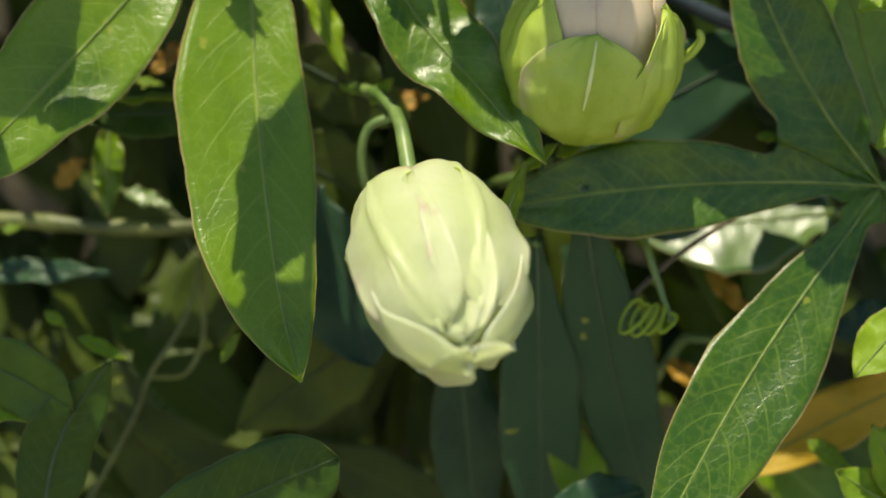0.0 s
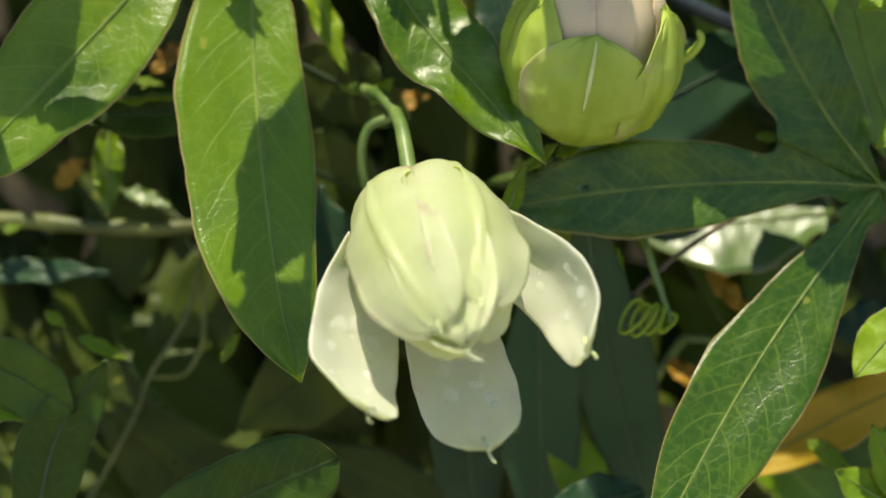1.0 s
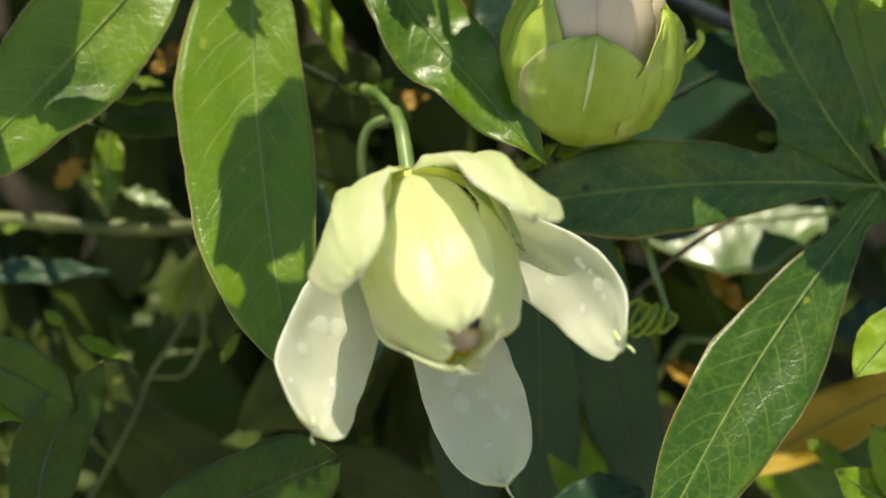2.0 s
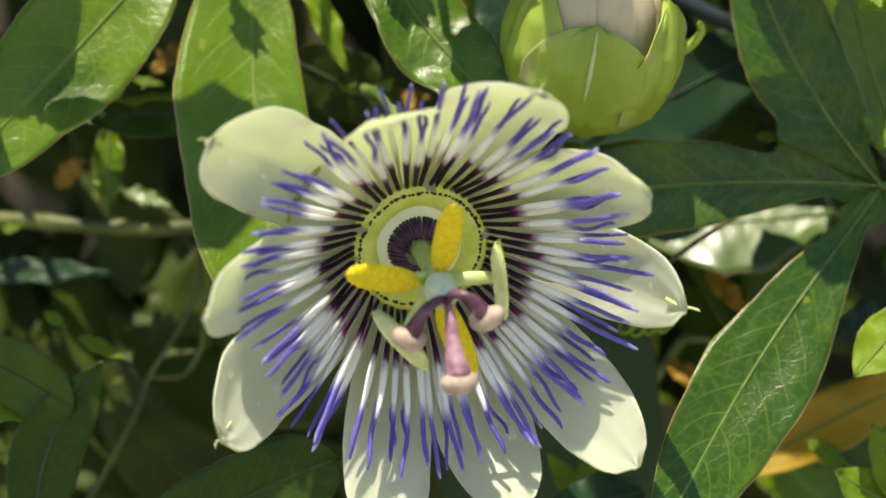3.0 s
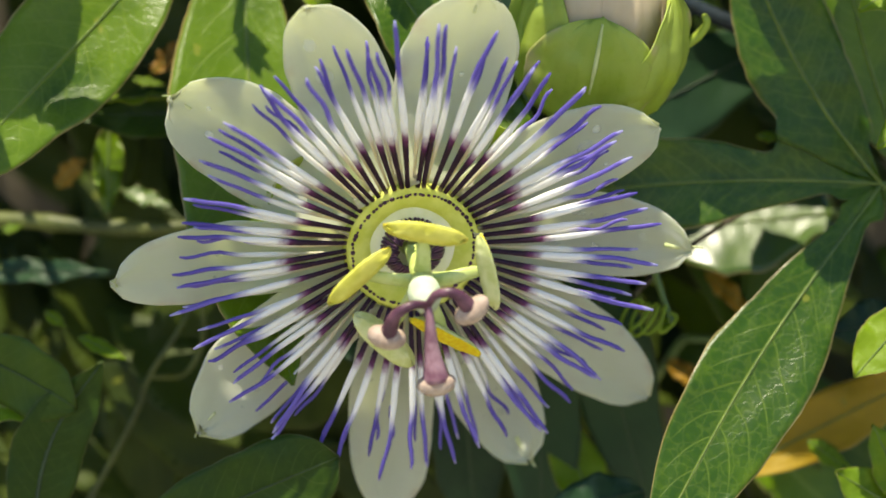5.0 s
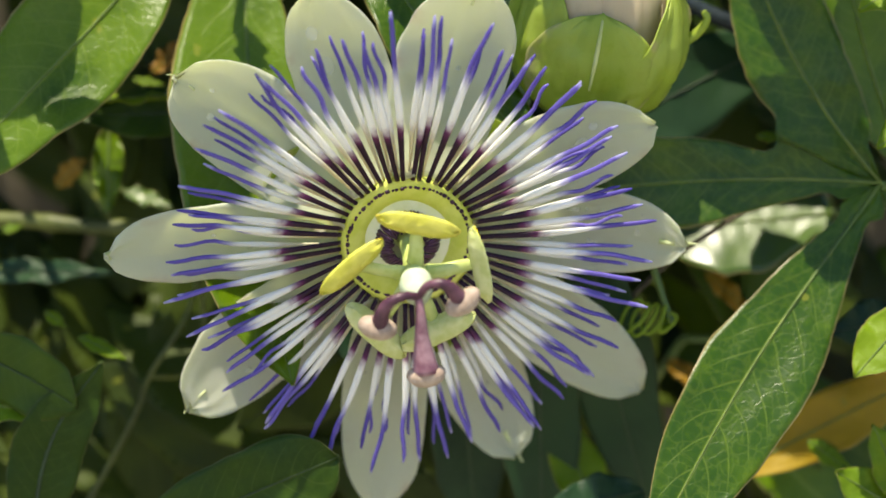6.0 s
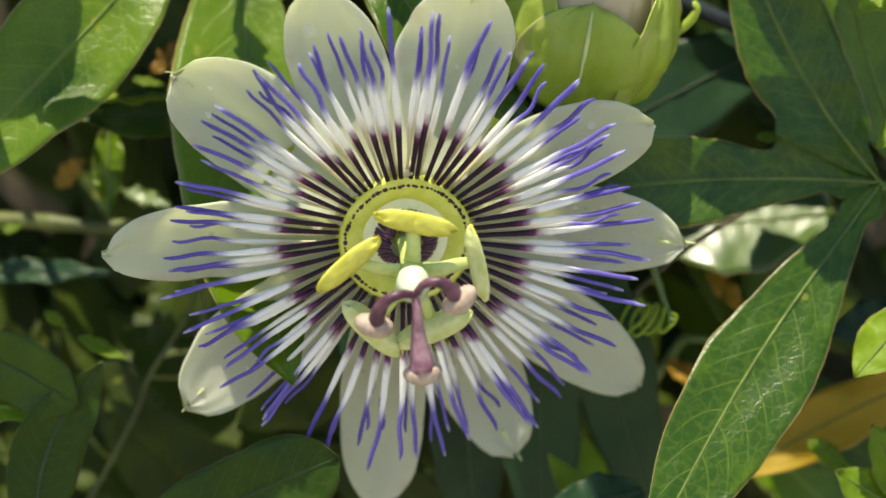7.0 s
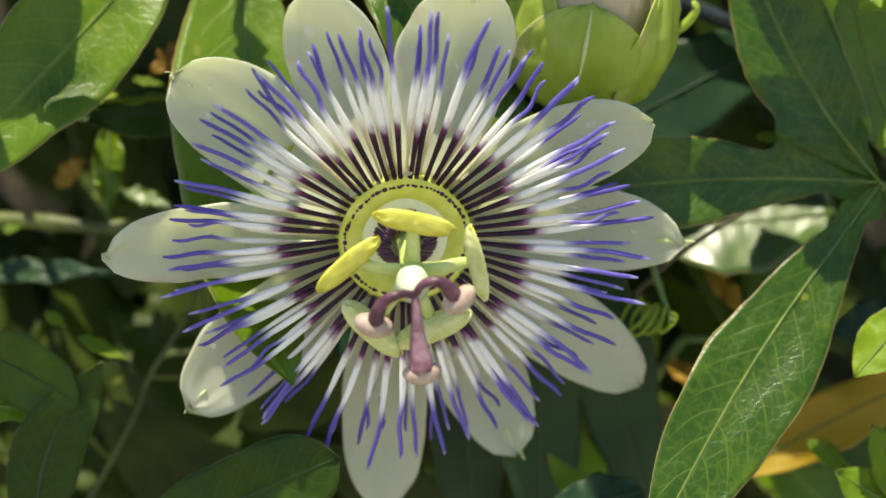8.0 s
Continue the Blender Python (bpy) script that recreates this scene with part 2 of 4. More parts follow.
def tube(bm, pts, radii, sides=8, flat=1.0, cap=True, mat=0):
    """A round or flattened tube along points."""
    pts = [Vector(p) for p in pts]
    n = len(pts)
    up = Vector((0.13, 0.21, 0.97))
    rings = []
    for i, p in enumerate(pts):
        d = (pts[min(i + 1, n - 1)] - pts[max(i - 1, 0)]).normalized()
        a = d.cross(up)
        if a.length < 0.05:
            a = d.cross(Vector((1, 0, 0)))
        a.normalize()
        b = a.cross(d)
        up = b
        r = radii[i] if isinstance(radii, (list, tuple)) else radii
        rings.append([bm.verts.new(p + r * (math.cos(t) * a + flat * math.sin(t) * b)) for t in (2 * math.pi * k / sides for k in range(sides))])
    for ra, rb in zip(rings, rings[1:]):
        for k in range(sides):
            f = bm.faces.new((ra[k], ra[(k + 1) % sides], rb[(k + 1) % sides], rb[k]))
            f.material_index = mat
    if cap:
        bm.faces.new(rings[0][::-1]).material_index = mat
        bm.faces.new(rings[-1]).material_index = mat


def curve(pts, n=12):
    """A smooth curve through a few points."""
    P = [Vector(p) for p in pts]
    P = [2 * P[0] - P[1]] + P + [2 * P[-1] - P[-2]]
    out = []
    for i in range(1, len(P) - 2):
        for k in range(n):
            t = k / n
            a, b, c, d = P[i - 1:i + 3]
            out.append(0.5 * ((2 * b) + (c - a) * t + (2 * a - 5 * b + 4 * c - d) * t * t + (3 * b - a - 3 * c + d) * t ** 3))
    return out + [P[-2]]


def lathe(bm, profile, sides=32, wobble=0.0, mat=0):
    """Turn a profile of (radius, height) round the z axis."""
    rings = []
    for r, h in profile:
        rings.append([bm.verts.new(((r + wobble * math.sin(5 * t + h)) * math.cos(t), (r + wobble * math.sin(5 * t + h)) * math.sin(t), h)) for t in (2 * math.pi * k / sides for k in range(sides))])
    for ra, rb in zip(rings, rings[1:]):
        for k in range(sides):
            bm.faces.new((ra[k], ra[(k + 1) % sides], rb[(k + 1) % sides], rb[k])).material_index = mat
    return rings


def sheet(bm, fn, nu, nv, thick, mats=(0, 1), keel=0.0, edge=None, inner=None, blunt=False):
    """A blade of two skins: fn(u, v) gives the point and the thickness there; v runs from -1 to 1."""
    uv = bm.loops.layers.uv.verify()
    pts = [[fn(i / nu, 2 * j / nv - 1) for j in range(nv + 1)] for i in range(nu + 1)]

    def normal(i, j):
        a = pts[min(i + 1, nu)][j] - pts[max(i - 1, 0)][j]
        b = pts[i][min(j + 1, nv)] - pts[i][max(j - 1, 0)]
        c = a.cross(b)
        return c.normalized() if c.length > 1e-9 else Vector((0, 0, 1))

    front = [[bm.verts.new(p) for p in row] for row in pts]
    back = []
    for i in range(nu + 1):
        row = []
        for j in range(nv + 1):
            v = 2 * j / nv - 1
            ridge = keel * math.exp(-(v / 0.07) ** 2) * math.sin(math.pi * min(1, 0.1 + i / nu)) if keel else 0
            full = max(0.06, 1 - abs(2 * i / nu - 1) ** 5) ** 0.6 if blunt else 1.0
            row.append(bm.verts.new(pts[i][j] - normal(i, j) * (thick * full * (1 - 0.75 * abs(v) ** 3) + ridge)))
        back.append(row)

    rim = mats[0] if edge is None else edge

    def face(vs, co, m):
        f = bm.faces.new(vs)
        f.material_index = m
        for loop, c in zip(f.loops, co):
            loop[uv].uv = (c[0], c[1] * (inner(*c) if inner else 1))

    for i in range(nu):
        for j in range(nv):
            c = [(i / nu, 2 * j / nv - 1), ((i + 1) / nu, 2 * j / nv - 1), ((i + 1) / nu, 2 * (j + 1) / nv - 1), (i / nu, 2 * (j + 1) / nv - 1)]
            face((front[i][j], front[i + 1][j], front[i + 1][j + 1], front[i][j + 1]), c, mats[0])
            face((back[i][j + 1], back[i + 1][j + 1], back[i + 1][j], back[i][j]), c[::-1], mats[1])
    for i in range(nu):
        for j, s in ((0, -1), (nv, 1)):
            vs = (front[i][j], back[i][j], back[i + 1][j], front[i + 1][j])
            c = [(i / nu, s), (i / nu, s), ((i + 1) / nu, s), ((i + 1) / nu, s)]
            face(vs if s < 0 else vs[::-1], c if s < 0 else c[::-1], rim)
    for i in (0, nu):
        for j in range(nv):
            vs = (front[i][j], front[i][j + 1], back[i][j + 1], back[i][j])
            c = [(i / nu, 2 * k / nv - 1) for k in (j, j + 1, j + 1, j)]
            face(vs if i == 0 else vs[::-1], c if i == 0 else c[::-1], rim)
    return pts


# ---- the structure round the vine ----
def slab(name, lo, hi, mat, label, cat):
    bm = bmesh.new()
    bmesh.ops.create_cube(bm, size=1000)
    for v in bm.verts:
        v.co = Vector([(lo[i] if v.co[i] < 0 else hi[i]) * 1000 for i in range(3)])
    bmesh.ops.bevel(bm, geom=bm.edges[:], offset=8, segments=2, affect="EDGES")
    return tagged(part(name, bm, mat, None, smooth=False), label, cat, kind="structure")


def ground():
    bm = bmesh.new()
    bmesh.ops.create_grid(bm, x_segments=60, y_segments=60, size=400000)
    for v in bm.verts:
        v.co.z = 12 * noise.noise(v.co * 0.0011) - 12
    return tagged(part("ground", bm, GROUND_BOUNCE), "unseen ground, kept pale to bounce sunlight up", "ground", kind="structure")


ground()
slab("wall_north", (-2.5, 0.26, 0.0), (2.5, 0.46, 2.3), PLASTER, "garden wall behind the vine, coloured dark brown for shade", "wall")


# ---- the vine: stems, leaves, tendrils ----
ROOT = Vector((0.02, 0.15, 0.0))
vine = tagged(new("passion_vine"), "climbing passion vine with glossy lobed dark green leaves", "climbing plant")
vine.location = ROOT
HOME = Matrix.Translation(-ROOT)


def lobe(bm, base, tip, width, face, bend=0.0, side=0.0, fold=0.12, wave=0.6, peak=0.42, root=0.15, seed=0, thick=0.3, nu=30, nv=12, join=None, via=(), skew=0.0, blunt=2.0):
    """One lobe of a leaf from base to tip, by way of the points via. Returns the midrib's points."""
    base, tip = Vector(base), Vector(tip)
    line = curve([base, *via, tip], 40) if via else None
    x = tip - base
    L = x.length
    x.normalize()
    n = Vector(face).normalized()
    n = (n - x * n.dot(x)).normalized()
    y = n.cross(x)

    def half(u):
        a = math.log(0.5) / math.log(peak)
        s = math.sin(math.pi * min(u, 0.999) ** a) ** 0.85
        s = max(s, root * (1 - u / peak) if u < peak else 0)
        if blunt > 2 and u > peak:
            s = max(0.0, 1 - ((u - peak) / (1 - peak)) ** blunt) ** 0.7
        return 0.5 * width * max(s, 0.012) * (1 + 0.08 * noise.noise((u * 6, seed * 3.1, 0)))

    def fused(u, v):
        """Half width on the side of v, where the lobe is joined to its neighbour up to the notch."""
        w = half(u)
        if not join:
            return w, 1.0
        angle, reach = join[0] if v < 0 else join[1]
        s, notch = u * L, reach * math.cos(radians(angle))
        k = min(1.0, max(0.0, (s - notch) / 3.2))
        k = k * k * (3 - 2 * k)
        return min(s, notch) * math.tan(radians(angle)) * (1 - k) + w * k, 0.88 + 0.12 * k

    def spot(u, v):
        w = fused(u, v)[0]
        if line:
            at = u * (len(line) - 1)
            k = min(int(at), len(line) - 2)
            mid = line[k].lerp(line[k + 1], at - k) + n * (bend * L * 4 * u * (1 - u))
            w *= 1 + skew * (1 if v > 0 else -1) * (min(1.0, max(0.0, 5 * u - 0.6)) if join else 1.0)
        else:
            mid = base + x * (L * u) + y * (side * L * 4 * u * (1 - u)) + n * (bend * L * 4 * u * (1 - u))
        ripple = wave * abs(v) ** 2 * (math.sin(u * 19 + seed * 2 + (1.3 if v > 0 else 0)) + 0.6 * noise.noise((u * 9, v * 1.5, seed)))
        z = fold * w * (abs(v) ** 1.3) + ripple + 0.35 * noise.noise((u * 14, v * 3, seed + 5))
        ed = 1 + (0.09 * noise.noise((u * 7, 4 if v > 0 else 9, seed)) + 0.035 * noise.noise((u * 24, 4 if v > 0 else 9, seed))) * v * v
        return mid + y * (w * v * ed) + n * z

    sheet(bm, spot, nu, nv, thick, (0, 0), inner=(lambda u, v: fused(u, v)[1]) if join else None)
    return [spot(i / 16, 0) + n * 0.12 for i in range(17)]


def leaf(lobes, mat=LEAF, label="", rib=0.45, name="leaf"):
    """A leaf of one or more lobes, all from the first lobe's base; its ribs are parts of it."""
    o = Vector(lobes[0]["base"])
    bm = bmesh.new()
    ribs = []
    for i, kw in enumerate(lobes):
        kw = dict(kw)
        kw["base"], kw["tip"] = Vector(kw["base"]) - o, Vector(kw["tip"]) - o
        kw["via"] = [Vector(p) - o for p in kw.get("via", ())]
        kw.setdefault("seed", o.x * 0.37 + i * 2.3)
        ribs.append(lobe(bm, **kw))
    ob = part(name, bm, mat, vine, label, HOME @ Matrix.Translation(mm(o)))
    for r in ribs:
        bm = bmesh.new()
        k = len(r)
        tube(bm, r, [rib * (1 - 0.8 * i / (k - 1)) for i in range(k)], 6, 0.55)
        part("midrib", bm, RIB_SHADE if mat in (LEAF_SHADE, LEAF_DULL, LEAF_OLIVE_SHADE) else RIB, ob)
    return ob


def stem(name, pts, r, mat=STEM, label="", knots=0.0, parent=None):
    bm = bmesh.new()
    c = curve(pts, 10)
    k = len(c)
    rr = [(r if not isinstance(r, tuple) else r[0] + (r[1] - r[0]) * i / (k - 1)) * (1 + knots * max(0, math.sin(i * 0.63)) ** 8) for i in range(k)]
    tube(bm, c, rr, 10)
    return part(name, bm, mat, parent or vine, label, HOME)

# climbing stems behind the leaves, rooted in the ground
STEMS = [(-112, 78), (-8, 100), (112, 84)]
for i, (sx, sy) in enumerate(STEMS):
    stem("main_stem", [(20 + sx * 0.3, 150, -20), (20 + sx * 0.7, 140, 350), (sx * 1.2, 110, 800), (sx, sy, 1120), (sx + 10, sy - 8, 1200), (sx - 6, sy, 1290), (sx + 8, sy + 10, 1420)], (5.5, 2.4), WOOD, "brown woody climbing stem", 0.25)


def petiole(o):
    """A stalk from a leaf's base back to the nearest climbing stem."""
    o = Vector(o)
    sx, sy = min(STEMS, key=lambda s: abs(s[0] - o.x))
    end = Vector((sx, sy, o.z - 12))
    mid = o.lerp(end, 0.45) + Vector((0, 4, 7))
    stem("petiole", [o, mid, end], (0.8, 1.1), STEM)


# glossy leaves in the sun beside the flower
hanging_leaf = leaf([dict(base=(-33.1, 32, 1260.7), tip=(-22.4, 6, 1179.0), via=[(-32.0, 27, 1241.8), (-30.7, 22, 1224.4), (-28.0, 15, 1203.8), (-25.4, 10, 1189.3)], width=21.6, face=(0.12, -1, 0.25), fold=0.14, wave=0.6, peak=0.46, root=0.3, skew=-0.24, nu=44, nv=16)],
                    label="long glossy green leaf hanging beside the flower")
petiole((-33.1, 32, 1260.7))
corner_leaf = leaf([dict(base=(-41.5, 30, 1255.6), tip=(-81.8, 14, 1208.3), width=21.6, face=(0.1, -1, 0.2), side=0.01, fold=0.14, wave=0.6, peak=0.48, nu=40, nv=16)],
                   label="broad glossy green leaf, half in shade")
petiole((-41.5, 30, 1255.6))
leaf([dict(base=(-13.6, 26, 1253.0), tip=(16.6, 13, 1213.6), via=[(-3.6, 21, 1237.4), (6.1, 17, 1225.9)], width=15.5, face=(0.1, -1, 0.35), fold=0.12, wave=1.3, peak=0.42, nu=40, nv=16)],
                label="glossy leaf with a wavy edge above the flower")
petiole((-13.6, 26, 1253.0))
N = (73.4, 26, 1210.5)
palm_leaf = leaf([dict(base=N, tip=(8.8, 23, 1206.5), width=16.4, face=(0.0, -1, 0.1), side=-0.035, fold=0.08, wave=0.5, peak=0.62, nu=44, nv=16, join=((32, 18), (28, 7.5))),
                  dict(base=N, tip=(31.5, 5, 1149.9), width=17.6, face=(0.0, -1, 0.22), via=[(51.0, 15.8, 1181.4)], skew=0.13, fold=0.10, wave=0.5, peak=0.58, nu=44, nv=16, join=((28, 7.5), (40, 6))),
                  dict(base=N, tip=(49.7, 26, 1254.9), width=16.8, face=(0.05, -1, 0.1), side=0.06, fold=0.08, wave=0.4, peak=0.52, nu=44, nv=16, join=((22, 6), (32, 18))),
                  dict(base=N, tip=(116.3, 30, 1175.2), width=18.0, face=(0.1, -1, 0.2), fold=0.10, peak=0.5, nu=44, nv=16, join=((40, 6), (40, 6)))],
                 label="large lobed dark green leaf in the shade")
leaf([dict(base=(80.8, 34, 1210.7), tip=(67.3, 34, 1263.0), width=17.0, face=(0.2, -1, 0.3), side=0.05, fold=0.10, wave=0.4, peak=0.5, root=0.4)], label="dark green leaf behind the lobed one")
petiole(N)

# unseen leaves added above the view as sun blockers, each given by the place on the leaves below where its shade
# falls
higher = []
for (ax, az), (bx, bz), w, depth in [((-19.2, 1239.7), (-30.8, 1181.7), 16, 17), ((-36.2, 1246.3), (-30.4, 1236.9), 4.5, 25), ((-22.4, 1199.2), (-30.0, 1174.9), 14, 9), ((-61.7, 1248.4), (-83.1, 1223.3), 15, 20), ((-65.8, 1224.0), (-56.1, 1230.3), 4.5, 17), ((5.2, 1238.8), (13.4, 1226.8), 8, 17), ((-7.9, 1246.8), (-2.2, 1235.6), 9, 22), ((75.0, 1214.2), (40.6, 1210.0), 14, 25), ((73.4, 1229.4), (51.6, 1239.8), 11, 26), ((73.5, 1213.2), (60.4, 1194.5), 13, 22), ((-86.3, 1203.8), (-63.2, 1183.5), 19, 18), ((-83.5, 1185.3), (-55.8, 1172.4), 19, 18), ((-55.5, 1158.8), (-16.9, 1165.2), 10, 16), ((21.0, 1210.3), (37.7, 1170.4), 18, 20), ((0.1, 1239.8), (18.1, 1215.3), 10, 18), ((79.9, 1250.4), (68.8, 1219.4), 14, 34)]:
    k = max(46.0, (1264 - min(az, bz)) / SUN.z)
    a, b = Vector((ax, depth, az)) + k * SUN, Vector((bx, depth, bz)) + k * SUN
    higher.append(leaf([dict(base=a, tip=b, width=w, face=SUN, fold=0.06, wave=1.2)], label="unseen leaf added above the view to cast shade"))
    petiole(a)

# leaves in the second layer
leaf([dict(base=(69.3, 50, 1206.4), tip=(34.3, 48, 1202.9), width=21.5, face=(-0.2, -0.84, 0.5), side=0.0, fold=0.01, wave=0.25, peak=0.5, root=0.4)], LEAF_WAXY, label="leaf glinting white in the sun")
petiole((69.3, 50, 1206.4))
leaf([dict(base=(23.1, 24, 1210.4), tip=(36.6, 46, 1153.6), width=15.5, face=(-0.2, -1, 0.1), side=-0.02, fold=0.12, peak=0.55)], LEAF_SHADE, "dark shaded hanging leaf")
leaf([dict(base=(15.8, 28, 1202.0), tip=(17.6, 46, 1146.1), width=14.5, face=(0.1, -1, 0.1), fold=0.12, peak=0.55)], LEAF_SHADE, "dark shaded hanging leaf")
leaf([dict(base=(1.5, 30, 1197.2), tip=(6.2, 54, 1147.0), width=13.5, face=(0.15, -1, 0.1), fold=0.1, peak=0.62)], LEAF_SHADE, "dark shaded hanging leaf")
leaf([dict(base=(-22.2, 42, 1211.0), tip=(-12.2, 40, 1179.4), width=20, face=(0, -1, -0.40), fold=0.05, peak=0.6)], LEAF_SHADE, "dark leaf deep in the vine")
leaf([dict(base=(-8.4, 46, 1188.1), tip=(-36.2, 44, 1168.3), width=17, face=(0, -1, -0.40), fold=0.05, peak=0.5)], LEAF_OLIVE_SHADE, "dark leaf deep in the vine")
petiole((23.1, 24, 1210.4))
petiole((15.8, 28, 1201.0))
petiole((1.5, 30, 1197.2))
leaf([dict(base=(-58.9, 20, 1148.1), tip=(-16.7, 12, 1166.7), width=14, face=(0, -1, 0.0), side=0.0, fold=0.10, wave=0.8, peak=0.6, blunt=5.0)], LEAF_DULL, "dull green leaf below the flower")
petiole((-58.9, 20, 1147.1))
up_leaf = leaf([dict(base=(-66.6, 26, 1146.2), tip=(-54.5, 20, 1181.9), via=[(-65.8, 24, 1160.6), (-61.9, 22, 1171.6)], width=12.6, face=(0.2, -1, 0.0), fold=0.1, peak=0.5)], LEAF_DULL, "upright green leaf with a pointed tip")
petiole((-66.6, 26, 1146.2))
side_leaf = leaf([dict(base=(-85.0, 24, 1184.1), tip=(-60.8, 20, 1173.3), width=12, face=(0, -1, -0.2), side=0.04, fold=0.1, peak=0.55, blunt=3.0)], LEAF_DULL, "green leaf with a rounded tip")
petiole((-85.0, 24, 1184.1))
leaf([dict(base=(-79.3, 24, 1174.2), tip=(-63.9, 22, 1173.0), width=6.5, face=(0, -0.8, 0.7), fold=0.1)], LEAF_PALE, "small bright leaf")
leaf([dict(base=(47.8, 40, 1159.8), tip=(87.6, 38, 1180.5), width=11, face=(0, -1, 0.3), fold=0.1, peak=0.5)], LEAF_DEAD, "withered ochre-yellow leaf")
leaf([dict(base=(78.6, 16, 1192.7), tip=(66.1, 12, 1179.4), width=9.0, face=(-0.1, -0.9, 0.5), fold=0.12, peak=0.55)], LEAF_PALE, "small leaf coloured pale as if sunlit")
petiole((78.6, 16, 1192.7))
leaf([dict(base=(78.1, 22, 1155.2), tip=(64.5, 20, 1163.4), width=8.0, face=(0, -1, 0.4), fold=0.1, peak=0.55), dict(base=(78.1, 22, 1155.2), tip=(70.7, 20, 1171.1), width=7.0, face=(0, -1, 0.4), fold=0.1, peak=0.55)], LEAF_PALE, "lobed leaf coloured bright green as if sunlit")
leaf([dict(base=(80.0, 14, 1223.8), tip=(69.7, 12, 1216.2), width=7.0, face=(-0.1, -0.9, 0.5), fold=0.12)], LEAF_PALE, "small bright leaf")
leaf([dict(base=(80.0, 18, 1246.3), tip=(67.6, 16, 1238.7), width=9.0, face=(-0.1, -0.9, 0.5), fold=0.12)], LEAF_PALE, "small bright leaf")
leaf([dict(base=(78.0, 30, 1188.6), tip=(65.2, 28, 1185.8), width=8.5, face=(0, -1, 0.2), fold=0.1)], LEAF_SHADE, "dark shaded leaf")
leaf([dict(base=(61.2, 44, 1237.9), tip=(19.3, 40, 1215.8), width=17.5, face=(0.25, -0.95, 0.12), fold=0.06, peak=0.5)], LEAF_SHADE, "dark shaded leaf behind the bud")
leaf([dict(base=(-38.5, 38, 1224.5), tip=(-64.0, 34, 1223.0), width=9.0, face=(0, -1, 0.15), side=0.02, fold=0.14)], LEAF_DULL, "dark leaf with a lit edge")
# lit upper edge of the leaf before, laid on as a paler blade
leaf([dict(base=(-42.7, 36, 1226.8), tip=(-62.5, 35, 1225.3), width=4.0, face=(0, -0.6, 0.9), fold=0.1)], LEAF_PALE, "narrow pale blade standing for a lit leaf edge")
leaf([dict(base=(-58.5, 42, 1221.9), tip=(-58.4, 40, 1205.5), width=5.5, face=(0.2, -1, 0.2), fold=0.1)], LEAF, "small olive hanging leaf")
leaf([dict(base=(-27.2, 44, 1233.9), tip=(-5.3, 40, 1222.2), width=14.0, face=(0, -1, -0.40), fold=0.06)], LEAF_OLIVE_SHADE, "dark leaf deep in the vine")
leaf([dict(base=(-24.1, 34, 1248.5), tip=(-16.3, 32, 1229.9), width=5.0, face=(0.1, -0.8, 0.6), fold=0.1)], LEAF_PALE, "leaf coloured bright as if sunlit")
leaf([dict(base=(-28.4, 46, 1218.1), tip=(-9.3, 44, 1206.1), width=17.0, face=(0, -1, -0.40), fold=0.06)], LEAF_OLIVE_SHADE, "dark leaf deep in the vine")
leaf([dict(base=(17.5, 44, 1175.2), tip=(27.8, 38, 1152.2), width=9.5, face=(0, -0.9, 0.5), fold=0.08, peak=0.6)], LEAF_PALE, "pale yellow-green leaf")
leaf([dict(base=(-85.3, 50, 1196.1), tip=(-57.9, 46, 1195.9), width=5.0, face=(0, -0.9, 0.5), fold=0.1)], LEAF_SHADE, "narrow dull green leaf")
leaf([dict(base=(34.0, 30, 1159.0), tip=(16.6, 26, 1156.1), width=9.0, face=(0, -1, 0.4), fold=0.1)], LEAF_SHADE, "dark shaded leaf")
leaf([dict(base=(8.3, 34, 1248.5), tip=(14.0, 30, 1223.0), width=10.0, face=(0, -1, 0.4), fold=0.1)], LEAF_SHADE, "dark shaded leaf")
leaf([dict(base=(-57.1, 48, 1210.6), tip=(-48.0, 46, 1207.5), width=3.2, face=(0, -0.83, 0.56), fold=0.05)], LEAF_WAXY, "narrow pale glinting leaf", rib=0.25)
leaf([dict(base=(9.0, 24, 1201.0), tip=(13.5, 18, 1214.4), width=3.5, face=(0, -1, 0.4), fold=0.1)], LEAF_PALE, "tiny bright leaf")

# small leaves painted pale as sun flecks, and withered scraps, among the dark foliage
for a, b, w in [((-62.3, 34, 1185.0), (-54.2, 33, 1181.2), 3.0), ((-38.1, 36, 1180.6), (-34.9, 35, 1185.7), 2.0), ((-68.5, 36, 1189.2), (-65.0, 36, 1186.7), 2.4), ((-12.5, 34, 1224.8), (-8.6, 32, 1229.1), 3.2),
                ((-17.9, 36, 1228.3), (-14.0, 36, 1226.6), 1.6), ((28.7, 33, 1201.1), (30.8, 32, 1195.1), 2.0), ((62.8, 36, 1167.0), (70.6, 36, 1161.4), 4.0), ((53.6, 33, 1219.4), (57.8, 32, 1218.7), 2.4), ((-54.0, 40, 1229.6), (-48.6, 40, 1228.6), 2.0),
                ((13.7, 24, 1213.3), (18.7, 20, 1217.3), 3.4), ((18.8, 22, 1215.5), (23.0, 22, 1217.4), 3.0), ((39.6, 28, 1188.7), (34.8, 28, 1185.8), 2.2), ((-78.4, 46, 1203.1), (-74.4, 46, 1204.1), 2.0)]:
    leaf([dict(base=a, tip=b, width=w, face=(0, -0.8, 0.6), fold=0.1, wave=0.2)], LEAF_PALE, "small yellow-green leaf painted as a sun fleck", rib=0.2)
